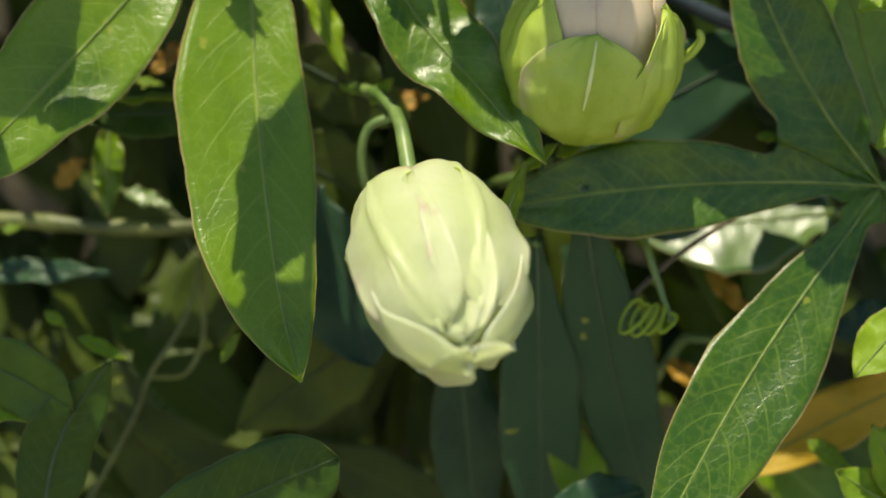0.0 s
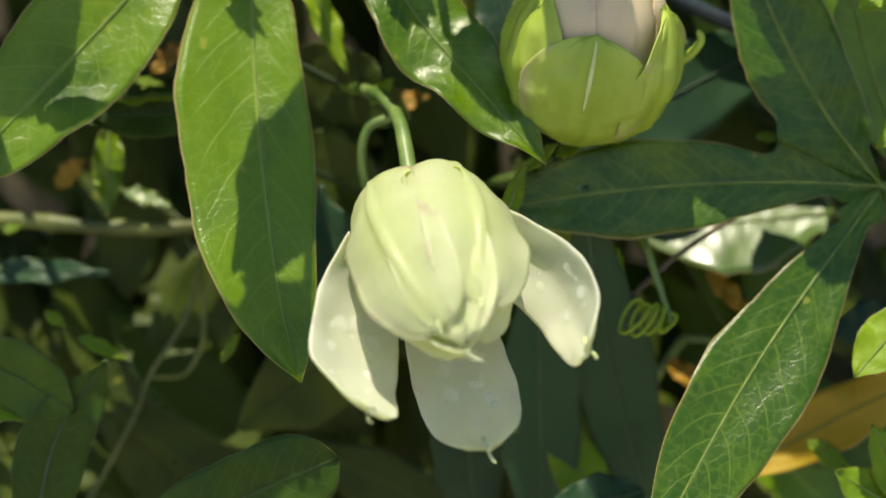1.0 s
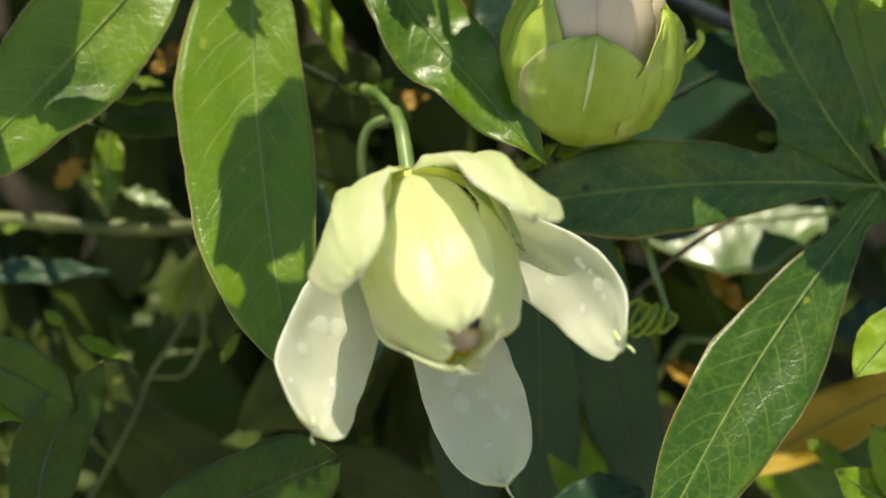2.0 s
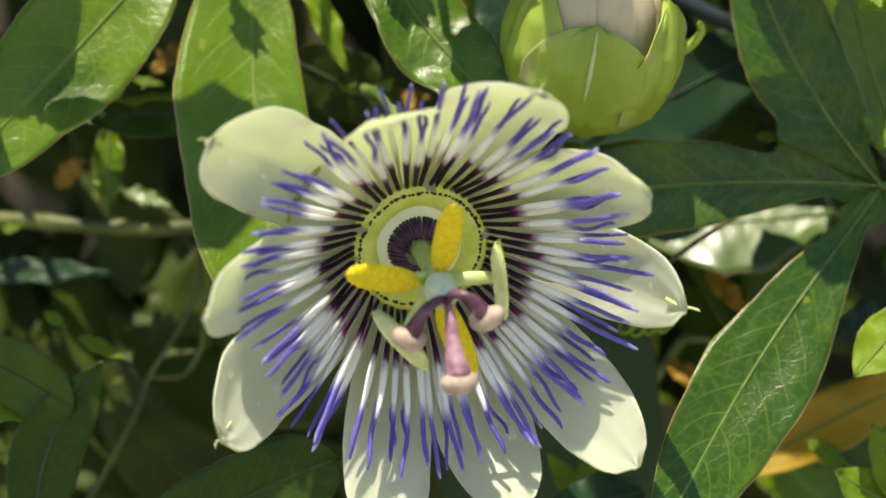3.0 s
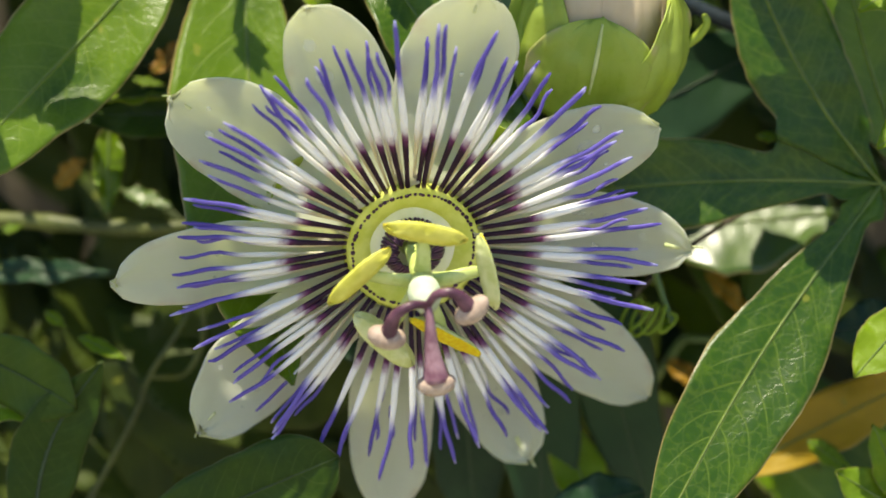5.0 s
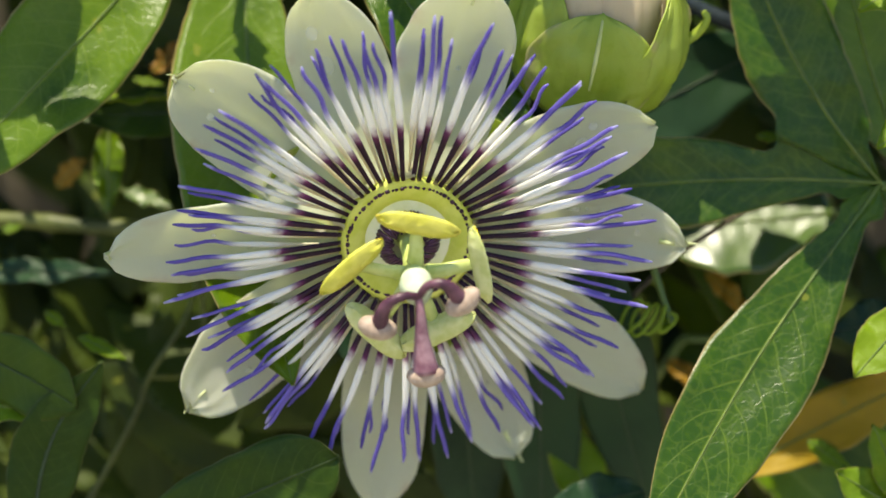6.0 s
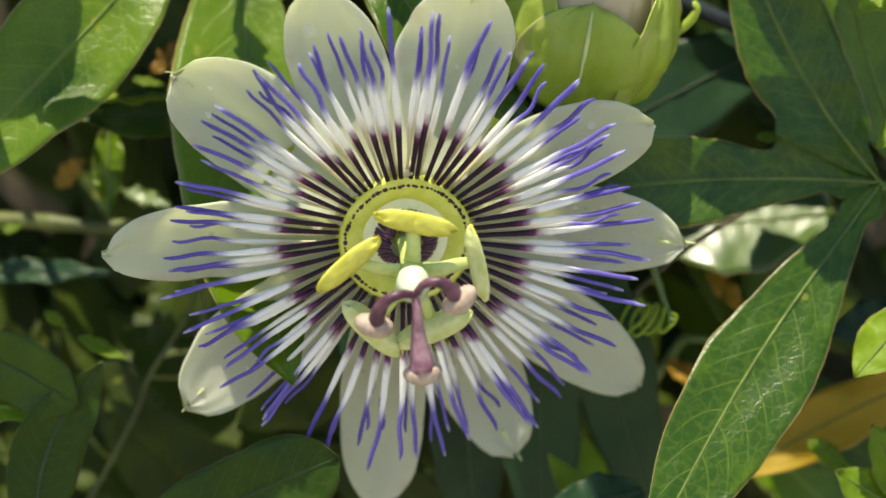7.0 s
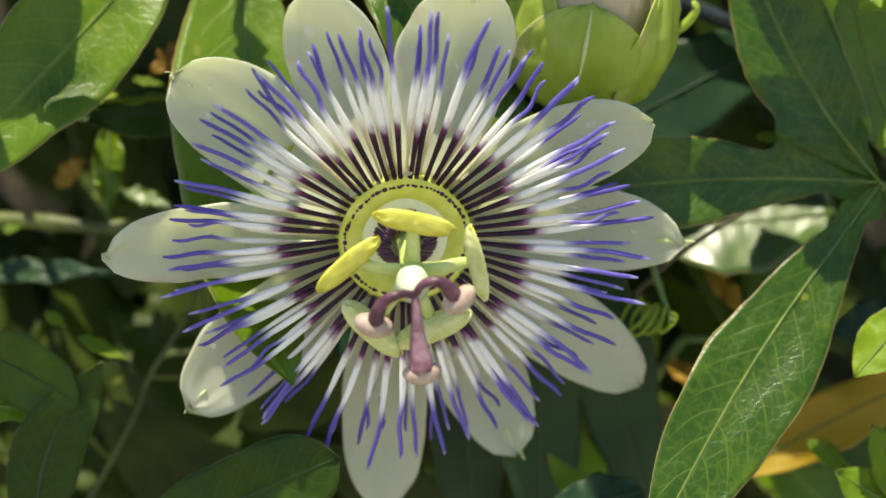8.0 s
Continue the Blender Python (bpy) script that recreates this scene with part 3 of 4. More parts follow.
for a, b, w in [((-51.7, 48, 1231.3), (-45.4, 46, 1237.1), 4.0), ((-10.4, 46, 1225.1), (-2.4, 44, 1226.9), 4.5), ((-70.2, 56, 1211.4), (-64.8, 54, 1216.4), 4.5), ((47.1, 50, 1196.1), (54.9, 48, 1188.0), 4.0), ((40.7, 56, 1179.6), (47.6, 54, 1174.6), 4.0)]:
    leaf([dict(base=a, tip=b, width=w, face=(0, -0.9, 0.5), fold=0.15, wave=0.5)], LEAF_SCRAP, "scrap of withered orange-brown leaf", rib=0.2)

# stems, twigs and tendrils in view
stem("stem", [(-88.5, 55, 1205.7), (-73.6, 52, 1205.0), (-61.0, 50, 1203.9), (-45.9, 50, 1203.9), (-27.4, 60, 1206.3), (-15.7, 80, 1212.1)], (1.5, 1.3), STEM_OLD, "olive green knotty stem in sun flecks", 0.25)
stem("stem", [(-63.7, 48, 1153.9), (-54.9, 46, 1169.6), (-51.7, 45, 1177.7), (-45.4, 46, 1188.1), (-43.7, 50, 1197.1), (-46.1, 52, 1202.1)], (0.5, 0.4), STEM_OLD, "thin olive stem")
stem("stem", [(-43.7, 50, 1197.1), (-42.8, 50, 1184.9), (-45.9, 50, 1177.9), (-51.4, 46, 1177.3)], (0.45, 0.4), STEM_OLD)
stem("stem", [(-45.0, 60, 1154.4), (-35.5, 58, 1165.0), (-29.3, 58, 1173.3)], (1.0, 0.8), WOOD, "grey woody stem")
stem("stem", [(32.2, 33, 1191.9), (39.6, 33, 1198.6), (49.8, 33, 1205.4), (58.0, 36, 1209.8)], (0.5, 0.4), WOOD, "thin dry brown twig")
stem("stem", [(-7.8, 21, 1222.5), (-11.0, 28, 1226.0), (-17.0, 48, 1229.0), (-27.0, 78, 1234.0)], (1.05, 1.1), STEM, "green stem that carries the flower")
stem("stem", [(-7.9, 24, 1222.2), (-12.2, 25, 1220.4), (-13.6, 26, 1216.2), (-12.9, 28, 1210.6), (-9.1, 34, 1208.8), (-2.5, 60, 1211.5), (1.8, 90, 1212.4)], (0.8, 0.8), STEM)
stem("stem", [(33.6, 30, 1203.0), (35.3, 28, 1197.2), (37.4, 26, 1190.2), (38.3, 25, 1187.8)], (0.7, 0.5), STEM)
coil = [Vector((31.0, 26, 1188.7)) + Vector(((2.3 - 0.05 * t) * math.cos(t * 1.3) + t * 0.33, 1.6 * math.sin(t * 1.3), (2.6 + 0.5 * math.sin(t)) * math.sin(t * 1.3 + 0.9) - t * 0.02)) for t in np.linspace(0, 15, 60)]
coil += curve([coil[-1], (36.6, 25, 1188.8), (36.2, 25, 1186.0), (38.3, 25, 1187.4), (38.9, 25, 1188.8), (37.9, 25, 1189.4)], 5)[1:]
bm = bmesh.new()
tube(bm, coil, 0.32, 7)
part("tendril", bm, LEAF_PALE, vine, "pale green coiled tendril", HOME)
stem("stem", [(24.5, 60, 1152.4), (40.9, 58, 1179.5), (46.8, 56, 1183.7), (63.9, 60, 1179.3)], (0.9, 0.7), STEM)
stem("stem", [(19.0, 26, 1215.7), (16.1, 34, 1210.7), (10.0, 60, 1202.2), (1.8, 92, 1200.1)], (1.3, 1.2), STEM, "green stem that carries the closed bud")

# foliage deeper in the vine, and an unseen canopy added above the view to shade it
rg = random.Random(21)
deep = []
for k in range(6):
    bm = bmesh.new()
    lobe(bm, (0, 0, 0), (rg.uniform(40, 60), 0, 0), rg.uniform(11, 17), (0, 0, 1), bend=rg.uniform(0.0, 0.12), side=rg.uniform(-0.05, 0.05), fold=0.12, wave=0.6, peak=rg.uniform(0.4, 0.55), seed=k * 7 + 1, nu=18, nv=6)
    ob = part("leaf", bm, [LEAF_SHADE, LEAF_DULL, LEAF_OLIVE_SHADE, LEAF_OLIVE_SHADE, LEAF, LEAF_OLIVE_SHADE][k], vine)
    deep.append(ob.data)
    bpy.data.objects.remove(ob)


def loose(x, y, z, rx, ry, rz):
    # left part takes only the olive blades that carry shade in their colour
    shade_tinted = x < 5
    place("leaf", rg.choice([deep[2], deep[3], deep[5]] if shade_tinted else deep), vine, "", HOME @ pose(x / 1000, y / 1000, z / 1000, rx, ry, rz))


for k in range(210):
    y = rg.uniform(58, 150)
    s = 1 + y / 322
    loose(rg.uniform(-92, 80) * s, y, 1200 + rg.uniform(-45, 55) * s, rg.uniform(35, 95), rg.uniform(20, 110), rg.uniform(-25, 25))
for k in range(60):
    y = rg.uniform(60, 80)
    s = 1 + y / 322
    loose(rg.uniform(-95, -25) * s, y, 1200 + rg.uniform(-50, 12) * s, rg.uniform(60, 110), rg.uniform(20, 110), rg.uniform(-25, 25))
# canopy grid out of view that blocks the sun, open over the near leaves
for i in range(14):
    for j in range(27):
        rg = random.Random(100 * i + j)
        x, y = -118 + 17 * i + rg.uniform(-5, 5), -22 + 9 * j + rg.uniform(-4, 4)
        if y < (34 if 2 < x < 66 else 13 if x < -66 else 22):
            continue
        z = 1266 + 0.1 * y + rg.uniform(-4, 14)
        turn = pose(0, 0, 0, 39 + rg.uniform(-16, 16), rg.uniform(-14, 14), 0) @ pose(0, 0, 0, 0, 0, rg.uniform(15, 165))
        place("leaf", rg.choice(deep), vine, "", HOME @ Matrix.Translation(mm((x, y, z))) @ turn)


# ---- the opening flower ----
SEPAL, PETAL = dict(r0=9.8, h=-1.5, L=36.0), dict(r0=10.0, h=-0.5, L=35.0)


def tepal(L, W, sag, cup, hood, seed, thick=0.7, keel=0.0, flare=0.7):
    """A hollow oblong blade from the origin along x, hollow side to +z."""
    bm = bmesh.new()

    def half(u):
        if u < 0.55:
            s = 0.66 + 0.34 * math.sin(math.pi / 2 * u / 0.55)
        else:
            s = max(0.0, 1 - ((u - 0.55) / 0.45) ** 2.5) ** 0.5
        return 0.5 * W * max(s, 0.04)

    def spot(u, v):
        w = half(u)
        z = -sag * math.sin(math.pi * u ** 0.85) + cup * v * v * math.sin(math.pi * min(1, 0.25 + 0.75 * u) ** 0.9) ** 0.7
        z += hood * (max(0, u - 0.6) / 0.4) ** 2 - flare * abs(v) ** 8 * math.sin(math.pi * u)
        z += 0.5 * noise.noise((u * 5, v * 1.6, seed)) + 0.35 * abs(v) ** 3 * math.sin(u * 16 + seed)
        x = L * (0.005 + 0.995 * u) + 0.5 * noise.noise((v * 3, seed, 2)) * u
        return Vector((x, w * v * (1 + 0.04 * noise.noise((u * 9, seed, 7 if v > 0 else 3))), z))

    sheet(bm, spot, 26, 28, thick, keel=keel)
    return bm


def droplets(parent, L, W, sag, seed, count):
    """Water drops that lie on the hollow side."""
    rg = random.Random(seed)
    for _ in range(count):
        u, v = rg.uniform(0.3, 0.85), rg.uniform(-0.55, 0.55)
        r = rg.choice((0.3, 0.4, 0.5, 0.7, 1.0, 1.5))
        bm = bmesh.new()
        bmesh.ops.create_uvsphere(bm, u_segments=14, v_segments=8, radius=r)
        for p in bm.verts:
            p.co.z *= 0.45
            p.co.x *= 1.15
        z = -sag * math.sin(math.pi * u ** 0.85) + 2.0 * v * v + 4.0 * (max(0, u - 0.6) / 0.4) ** 2
        part("droplet", bm, WATER, parent, "clear water drop", Matrix.Translation(mm((L * u, W * 0.5 * v, z + r * 0.22))))


flower = tagged(new("passion_flower"), "blue and white passion flower opening from a pale green bud", "flower")
AZ = dict(A=147, B=75, C=3, D=-69, E=-141, a=111, b=39, c=-33, d=-105, e=-177)
HOOD = dict(A=2.6, B=2.4, C=5.2, D=5.4, E=4.6, a=2.2, b=1.6, c=1.2, d=2.0, e=1.8)
tepals = {}
for i, (key, az) in enumerate(AZ.items()):
    outer = key.isupper()
    L = {"C": 34.5, "A": 33.4, "B": 31.6}.get(key, SEPAL["L"]) if outer else {"c": 40.5, "d": 40.5, "a": 32.0, "b": 33.0, "e": 37.0}.get(key, PETAL["L"])
    W, sag = dict(A=17.6, B=18.2, C=14.6, D=15.4, E=16.2, a=15.2, b=14.6, c=14.6, d=14.2, e=13.0)[key], 3.3 if outer else 3.5
    bm = tepal(L, W, sag, 2.6 if outer else 2.0, HOOD[key], i * 1.7, keel=1.0 if outer else 0.35)
    ob = part("sepal" if outer else "petal", bm, [INNER, OUTER if outer else PETAL_BACK], flower,
              "cream-white sepal with a pale green back and a hooked tip" if outer else "greenish-white oblong petal")
    if outer:
        reach = dict(A=1.4, B=1.2, C=2.4, D=2.6, E=1.6)[key]
        bm = bmesh.new()
        tube(bm, curve([(L - 3.4, 0, HOOD[key] * 0.66 - 0.9), (L - 1.2, 0, HOOD[key] - 1.6), (L + 0.5 * reach, 0.2, HOOD[key] - 1.4), (L + reach, 0.5, HOOD[key] - 0.4 - 0.4 * (reach < 2))], 6), [(0.24 if key in "ABE" else 0.38) * (1 - 0.66 * k / 18) for k in range(19)], 8, 0.8)
        part("awn", bm, AWN, ob, "green hooked awn")
    droplets(ob, L, W, sag, i, {"E": 14, "C": 12, "D": 16, "A": 4}.get(key, 3))
    tepals[key] = ob

bracts = []
for i, az in enumerate((158, 38, -82)):
    bm = tepal(21.0, 17.0, 4.8, 2.4, 0.6, 40 + i, 0.5, 0.4)
    bracts.append((part("bract", bm, [BRACT, OUTER], flower, "pale green bract under the sepals"), az))

# receptacle, disc, nectary
bm = bmesh.new()
lathe(bm, [(1.6, -9.5), (2.2, -8.6), (3.2, -6.8), (5.2, -4.8), (7.6, -3.2), (9.2, -1.9), (9.4, -0.8)], 36, 0.25)
part("receptacle", bm, CUP, flower, "pale green cup under the petals")
bm = bmesh.new()
lathe(bm, [(9.6, -1.6), (10.6, -0.8), (10.9, -0.5), (10.7, -0.2), (9.8, -0.2)], 64)
part("corona_disc", bm, DISC, flower, "pale yellow-green disc")
bm = bmesh.new()
lathe(bm, [(11.1, -0.4), (10.8, 0.2), (10.2, 0.5), (9.6, 0.55), (8.8, 0.45), (7.9, 0.15), (7.0, -0.3), (6.5, -0.8)], 64, 0.08)
part("operculum_ring", bm, LIME, flower, "lime green ring")
bm = bmesh.new()
lathe(bm, [(7.6, -0.7), (7.0, -0.6), (6.4, -0.55), (5.2, -0.4), (4.6, -0.4), (3.0, -1.8), (0.6, -2.0)], 48, 0.1)
part("nectary_bowl", bm, BOWL, flower, "glossy whitish green nectary bowl")
bm = bmesh.new()
rg = random.Random(4)
for k in range(82):
    t = 2 * math.pi * (k + rg.uniform(-0.25, 0.25)) / 82
    r = 9.5 + 0.25 * math.sin(2 * t + 0.6) + rg.uniform(-0.12, 0.12)
    g = bmesh.ops.create_icosphere(bm, subdivisions=1, radius=0.34)["verts"]
    s = rg.uniform(0.6, 1.25)
    for v in g:
        v.co = Vector((v.co.x * s, v.co.y * 1.2 * s, v.co.z * 0.6))
        v.co = Matrix.Rotation(t, 3, "Z") @ v.co + Vector((r * math.cos(t), r * math.sin(t), 0.58))
tagged(part("bead_ring", bm, PURPLE, flower, "ring of tiny near-black beads"), kind="stuff")
bm = bmesh.new()
for k in range(46):
    t = 2 * math.pi * k / 46 + rg.uniform(-0.03, 0.03)
    c, s = math.cos(t), math.sin(t)
    r1 = rg.uniform(2.2, 2.7)
    tube(bm, [(5.0 * c, 5.0 * s, -0.6), (4.4 * c, 4.4 * s, 0.5), (3.4 * c, 3.4 * s, 1.4), (r1 * c, r1 * s, 1.8)], [0.30, 0.3, 0.26, 0.15], 5)
tagged(part("inner_crown", bm, PURPLE, flower, "crown of short dark purple hairs"), kind="stuff")

# corona: filaments of three shapes on shared meshes
FIL = 112
shapes = []
rg = random.Random(11)
for k in range(16):
    bm = bmesh.new()
    a, b = rg.uniform(-1.0, 1.0), rg.uniform(0.2, 1.0)
    kink = rg.choice((0.0, 0.2, -0.2, 0.4, -0.5, 1.0, -1.2))
    pts, rad = [], []
    for i in range(19):
        u = i / 18
        tip = max(0, u - 0.64) / 0.36
        pts.append((26 * u - 0.9 * abs(kink) * tip ** 3, a * max(0, u - 0.5) ** 2 * 5 + 0.2 * math.sin(u * 7 + k) * u + 0.45 * kink * math.sin(5.5 * tip) + 0.09 * math.sin(24 * u + k) * tip,
                    0.9 * math.sin(math.pi * u) + b * 4.4 * max(0, u - 0.6) ** 2))
        body = (0.38 if k % 2 else 0.27) + (0.20 if k % 2 else 0.31) * min(1, max(0, u - 0.12) / 0.28) if u < 0.5 else 0.58 - 0.17 * min(1, (u - 0.5) / 0.16)
        rad.append(body * (1.0 if k % 2 else 0.84) - 0.07 * tip)
    rad[-1] = 0.16
    tube(bm, pts, rad, 8, 0.8)
    ob = part("filament", bm, FILAMENT if k % 2 else FILAMENT_PALE, flower)
    shapes.append(ob.data)
    bpy.data.objects.remove(ob)
filaments = []
for k in range(FIL):
    ob = place("filament", rg.choice(shapes[k % 2::2]), flower)
    s = rg.uniform(0.97, 1.12) * (1.0 if k % 2 else 0.92)
    ob.scale = (s, 1.0, 1.0)
    filaments.append((ob, 360 * (k + rg.uniform(-0.34, 0.34)) / FIL, rg.uniform(-4.0, 4.0) + (-2.0 if k % 2 else 2.5), k % 2, rg.uniform(-3.2, 3.2)))

# column, ovary, stamens, styles
bm = bmesh.new()
lathe(bm, [(2.4, -2.2), (1.9, -1.0), (1.5, 1.5), (1.35, 6.0), (1.5, 11.6), (2.2, 12.8), (1.9, 13.4), (0.3, 13.6)], 20, 0.08)
part("column", bm, COLUMN, flower, "pale green central column")
bm = bmesh.new()
lathe(bm, [(0.4, 13.2), (1.7, 13.8), (2.5, 15.4), (2.55, 17.2), (2.0, 19.4), (1.0, 20.8), (0.2, 21.1)], 24, 0.06)
part("ovary", bm, OVARY, flower, "pale bluish-green egg-shaped ovary")

ST = [(86, 7.4), (168, 8.6), (236, 9.6), (290, 8.6), (8, 9.0)]
stamens = []
for i, (az, ln) in enumerate(ST):
    bm = bmesh.new()
    tube(bm, curve([(0.6, 0, 0.2), (3.2, 0, 0.5), (ln - 2.4, 0.1, 0.35), (ln, 0, 0.5)], 5), [1.35, 1.3, 1.25, 1.2, 1.15, 1.1, 1.1, 1.1, 1.1, 1.05, 1.0, 0.95, 0.85, 0.75, 0.65, 0.5], 10, 0.55)
    ob = part("stamen", bm, COLUMN, flower, "flat pale green stamen stalk")
    bm = bmesh.new()
    H = 6.6

    def blade(u, v, H=H):
        x = (2 * u - 1) * H
        w = 2.1 * max(0.0, 1 - abs(2 * u - 1) ** 3.0) ** 0.6 + 0.06
        return Vector((x, w * v, 0.55 * (1 - v * v) - 0.006 * x * x + 0.12 * noise.noise((x, v * 2, i))))

    sheet(bm, blade, 28, 10, 1.9, edge=1, blunt=True)
    an = part("anther", bm, [POLLEN, ANTHER_YELLOW if i < 2 else ANTHER], ob, "yellow pollen-covered anther")
    an.location = mm((ln, 0, 1.1))
    stamens.append((ob, an, az, ln))

STY = [((0, 0, 0), (-2.2, 0.9, 1.4), (-4.8, -0.4, 1.5), (-6.0, -4.2, 0.0)),
       ((0, 0, 0), (1.4, 2.4, 1.2), (4.0, 2.5, 1.5), (6.2, -0.2, 0.8)),
       ((0, 0, 0), (0.2, -2.2, 0.8), (0.4, -6.8, 1.0), (0.9, -11.6, 1.4))]
styles = []
for i, pts in enumerate(STY):
    bm = bmesh.new()
    c = curve(pts, 7)
    k = len(c)
    tube(bm, c, [0.62 + (0.75 if i < 2 else 1.5) * (j / (k - 1)) ** 2.2 for j in range(k)], 12)
    ob = part("style", bm, STYLE if i < 2 else STYLE_PINK, flower, "dark purple curved style" if i < 2 else "pink-mottled purple style")
    d = (c[-1] - c[-3]).normalized()
    bm = bmesh.new()
    bmesh.ops.create_uvsphere(bm, u_segments=20, v_segments=14, radius=1.0)
    for v in bm.verts:
        p = v.co.copy()
        dent = 0.35 * math.exp(-((p.x / 0.35) ** 2)) * max(0, -p.z)
        v.co = Vector((p.x * 3.0, p.y * 2.0, p.z * 1.75 + dent - 0.25 * p.x * p.x)) * (1 + 0.05 * noise.noise(p * 2 + Vector((i, 0, 0))))
    part("stigma", bm, STIGMA, ob, "beige kidney-shaped stigma", Matrix.Translation(mm(c[-1] + d * 0.8)) @ d.to_track_quat("Z", "Y").to_matrix().to_4x4())
    styles.append((ob, (195, 20, -90)[i]))

# stalk of the flower: turns about its upper end
bm = bmesh.new()
tube(bm, curve([(0, 0, 0), (5.5, 0, 1.4), (12, 0, 1.0), (19, 0, 0)], 8), [1.1 + 0.3 * k / 24 for k in range(25)], 12)
pedicel = part("pedicel", bm, STEM, flower, "smooth green flower stalk")

# ---- the closed bud beside it ----
bud = tagged(new("flower_bud"), "closed pale green flower bud wrapped in ovate bracts", "flower bud")


def bud_radius(h, H=30.0, R=11.9):
    return R * max(0.02, math.sin(math.pi * min(0.97, 0.11 + 0.78 * h / H))) ** 0.62


def wrap(name, phi, spread, h0, h1, lift, mats, label, seed, curl=0.0, peak=0.45, point=0.0, rib=False, rag=0.05):
    """A blade that hugs the bud from height h0 to h1 about azimuth phi."""
    bm = bmesh.new()

    def spot(u, v):
        s = 0.78 + 0.22 * math.sin(math.pi / 2 * u / peak) if u < peak else max(0.003, 1 - ((u - peak) / (1 - peak)) ** 2.1) ** 0.55
        t = radians(phi + spread * s * v * (1 + rag * noise.noise((u * 6, v, seed))))
        h = h0 + (h1 - h0) * u + point * (1 - v * v) * u * u
        calm = 1 - u ** 5
        r = bud_radius(h) * (0.35 + 0.65 * min(1, u * 5) ** 0.5) + lift + calm * 1.1 * noise.noise((u * 3, v * 2, seed)) + calm * (0.3 if name == "sepal" else 0.75) * noise.noise((u * 6, v * 4, seed)) + calm * 0.28 * noise.noise((u * 13, v * 9, seed + 3)) + curl * abs(v) ** 4 * (0.3 + u) + calm * 0.35 * math.exp(-(v / 0.06) ** 2)
        r -= 1.5 * u ** 5
        return Vector((r * math.cos(t), r * math.sin(t), h))

    sheet(bm, spot, 24, 36, 0.8)
    ob = part(name, bm, mats, bud, label)
    if rib:
        bm = bmesh.new()
        ridge = [spot(0.42 + 0.55 * i / 20, 0.0) for i in range(21)]
        tube(bm, [p + Vector((p.x, p.y, 0)).normalized() * 0.95 for p in ridge], [0.16 + 0.22 * math.sin(math.pi * i / 21) for i in range(21)], 8, 0.8)
        part("keel", bm, KEEL, ob, "pale raised keel")
    return ob


bm = bmesh.new()
lathe(bm, [(0.4, 0.5), (5, 1.0)] + [(bud_radius(h) - 1.2, h) for h in range(2, 31, 2)] + [(4, 31.5), (0.4, 32)], 36, 0.4)
part("bud_core", bm, BLUSH, bud, "beige-pink closed petals")
for k in range(5):
    wrap("sepal", -90 + 30 + 72 * k, 46, 3, 31.5 - (k % 2), 0.1 + 0.25 * (k % 3), [BUD_SEPAL, BUD_SEPAL], "cream-pink sepal pressed against the bud", k)
wrap("bract", -88, 50, -0.4, 20.5, 2.9, [BRACT, BRACT], "ovate green bract with a raised midrib", 31, 0.3, 0.30, 0.0, True)
wrap("bract", -150, 48, -0.4, 25.5, 1.5, [BRACT, BRACT], "ovate green bract with a folded edge", 32, 0.7, 0.40, 0.2)
wrap("bract", -24, 37, -0.4, 24.0, 3.0, [BRACT, BRACT], "ovate green bract with a ragged curled edge", 33, 0.9, 0.42, 0.6, rag=0.16)
bm = bmesh.new()
tube(bm, curve([(10.0, 1.0, 15), (14.0, 1, 14.0), (16.6, 1, 15.6), (18.0, 1, 18.4), (17.2, 1, 19.8)], 6), [2.4, 2.4, 2.3, 2.2, 2.1, 2.0, 1.9, 1.8, 1.7, 1.6, 1.5, 1.45, 1.4, 1.35, 1.3, 1.25, 1.2, 1.15, 1.1, 1.05, 1.0, 0.95, 0.9, 0.8, 0.6], 8, 0.6)
part("bract_tip", bm, BRACT, bud, "hooked green bract tip")
bm = bmesh.new()
lathe(bm, [(0.3, -3.0), (1.3, -2.4), (1.5, -0.6), (2.6, 0.2), (4.6, 1.2), (5.6, 2.2)], 20, 0.15)
part("stalk", bm, CUP, bud, "yellow-green stalk end")

# a dark coated wire that the vine climbs on
bm = bmesh.new()
tube(bm, curve([(23.2, 40, 1254.2), (42.4, 40, 1242.9), (53.7, 40, 1237.7), (68.8, 42, 1230.3), (111.6, 46, 1211.1)], 10), 1.5, 12)
wire = tagged(part("fence_wire", bm, WIRE), "dark coated fence wire behind the vine", "wire")


# ---- everything that moves ----
def facing(axis, roll, at):
    """The flower's pose: its axis along z, x to the right."""
    a = Vector(axis).normalized()
    x = (Vector((1, 0, 0)) - a * a.x).normalized()
    m = Matrix((x, a.cross(x), a)).transposed().to_4x4()
    return Matrix.Translation(mm(at)) @ m @ pose(0, 0, 0, 0, 0, roll)


def hinge(r0, h, az, open_deg, swing=0.0, twist=0.0):
    """A blade on the rim at azimuth az, leaning open_deg out from the axis."""
    return pose(0, 0, 0, 0, 0, az) @ Matrix.Translation(mm((r0, 0, h))) @ pose(0, 0, 0, 0, 0, swing) @ pose(0, 0, 0, 0, open_deg - 90, 0) @ pose(0, 0, 0, twist)


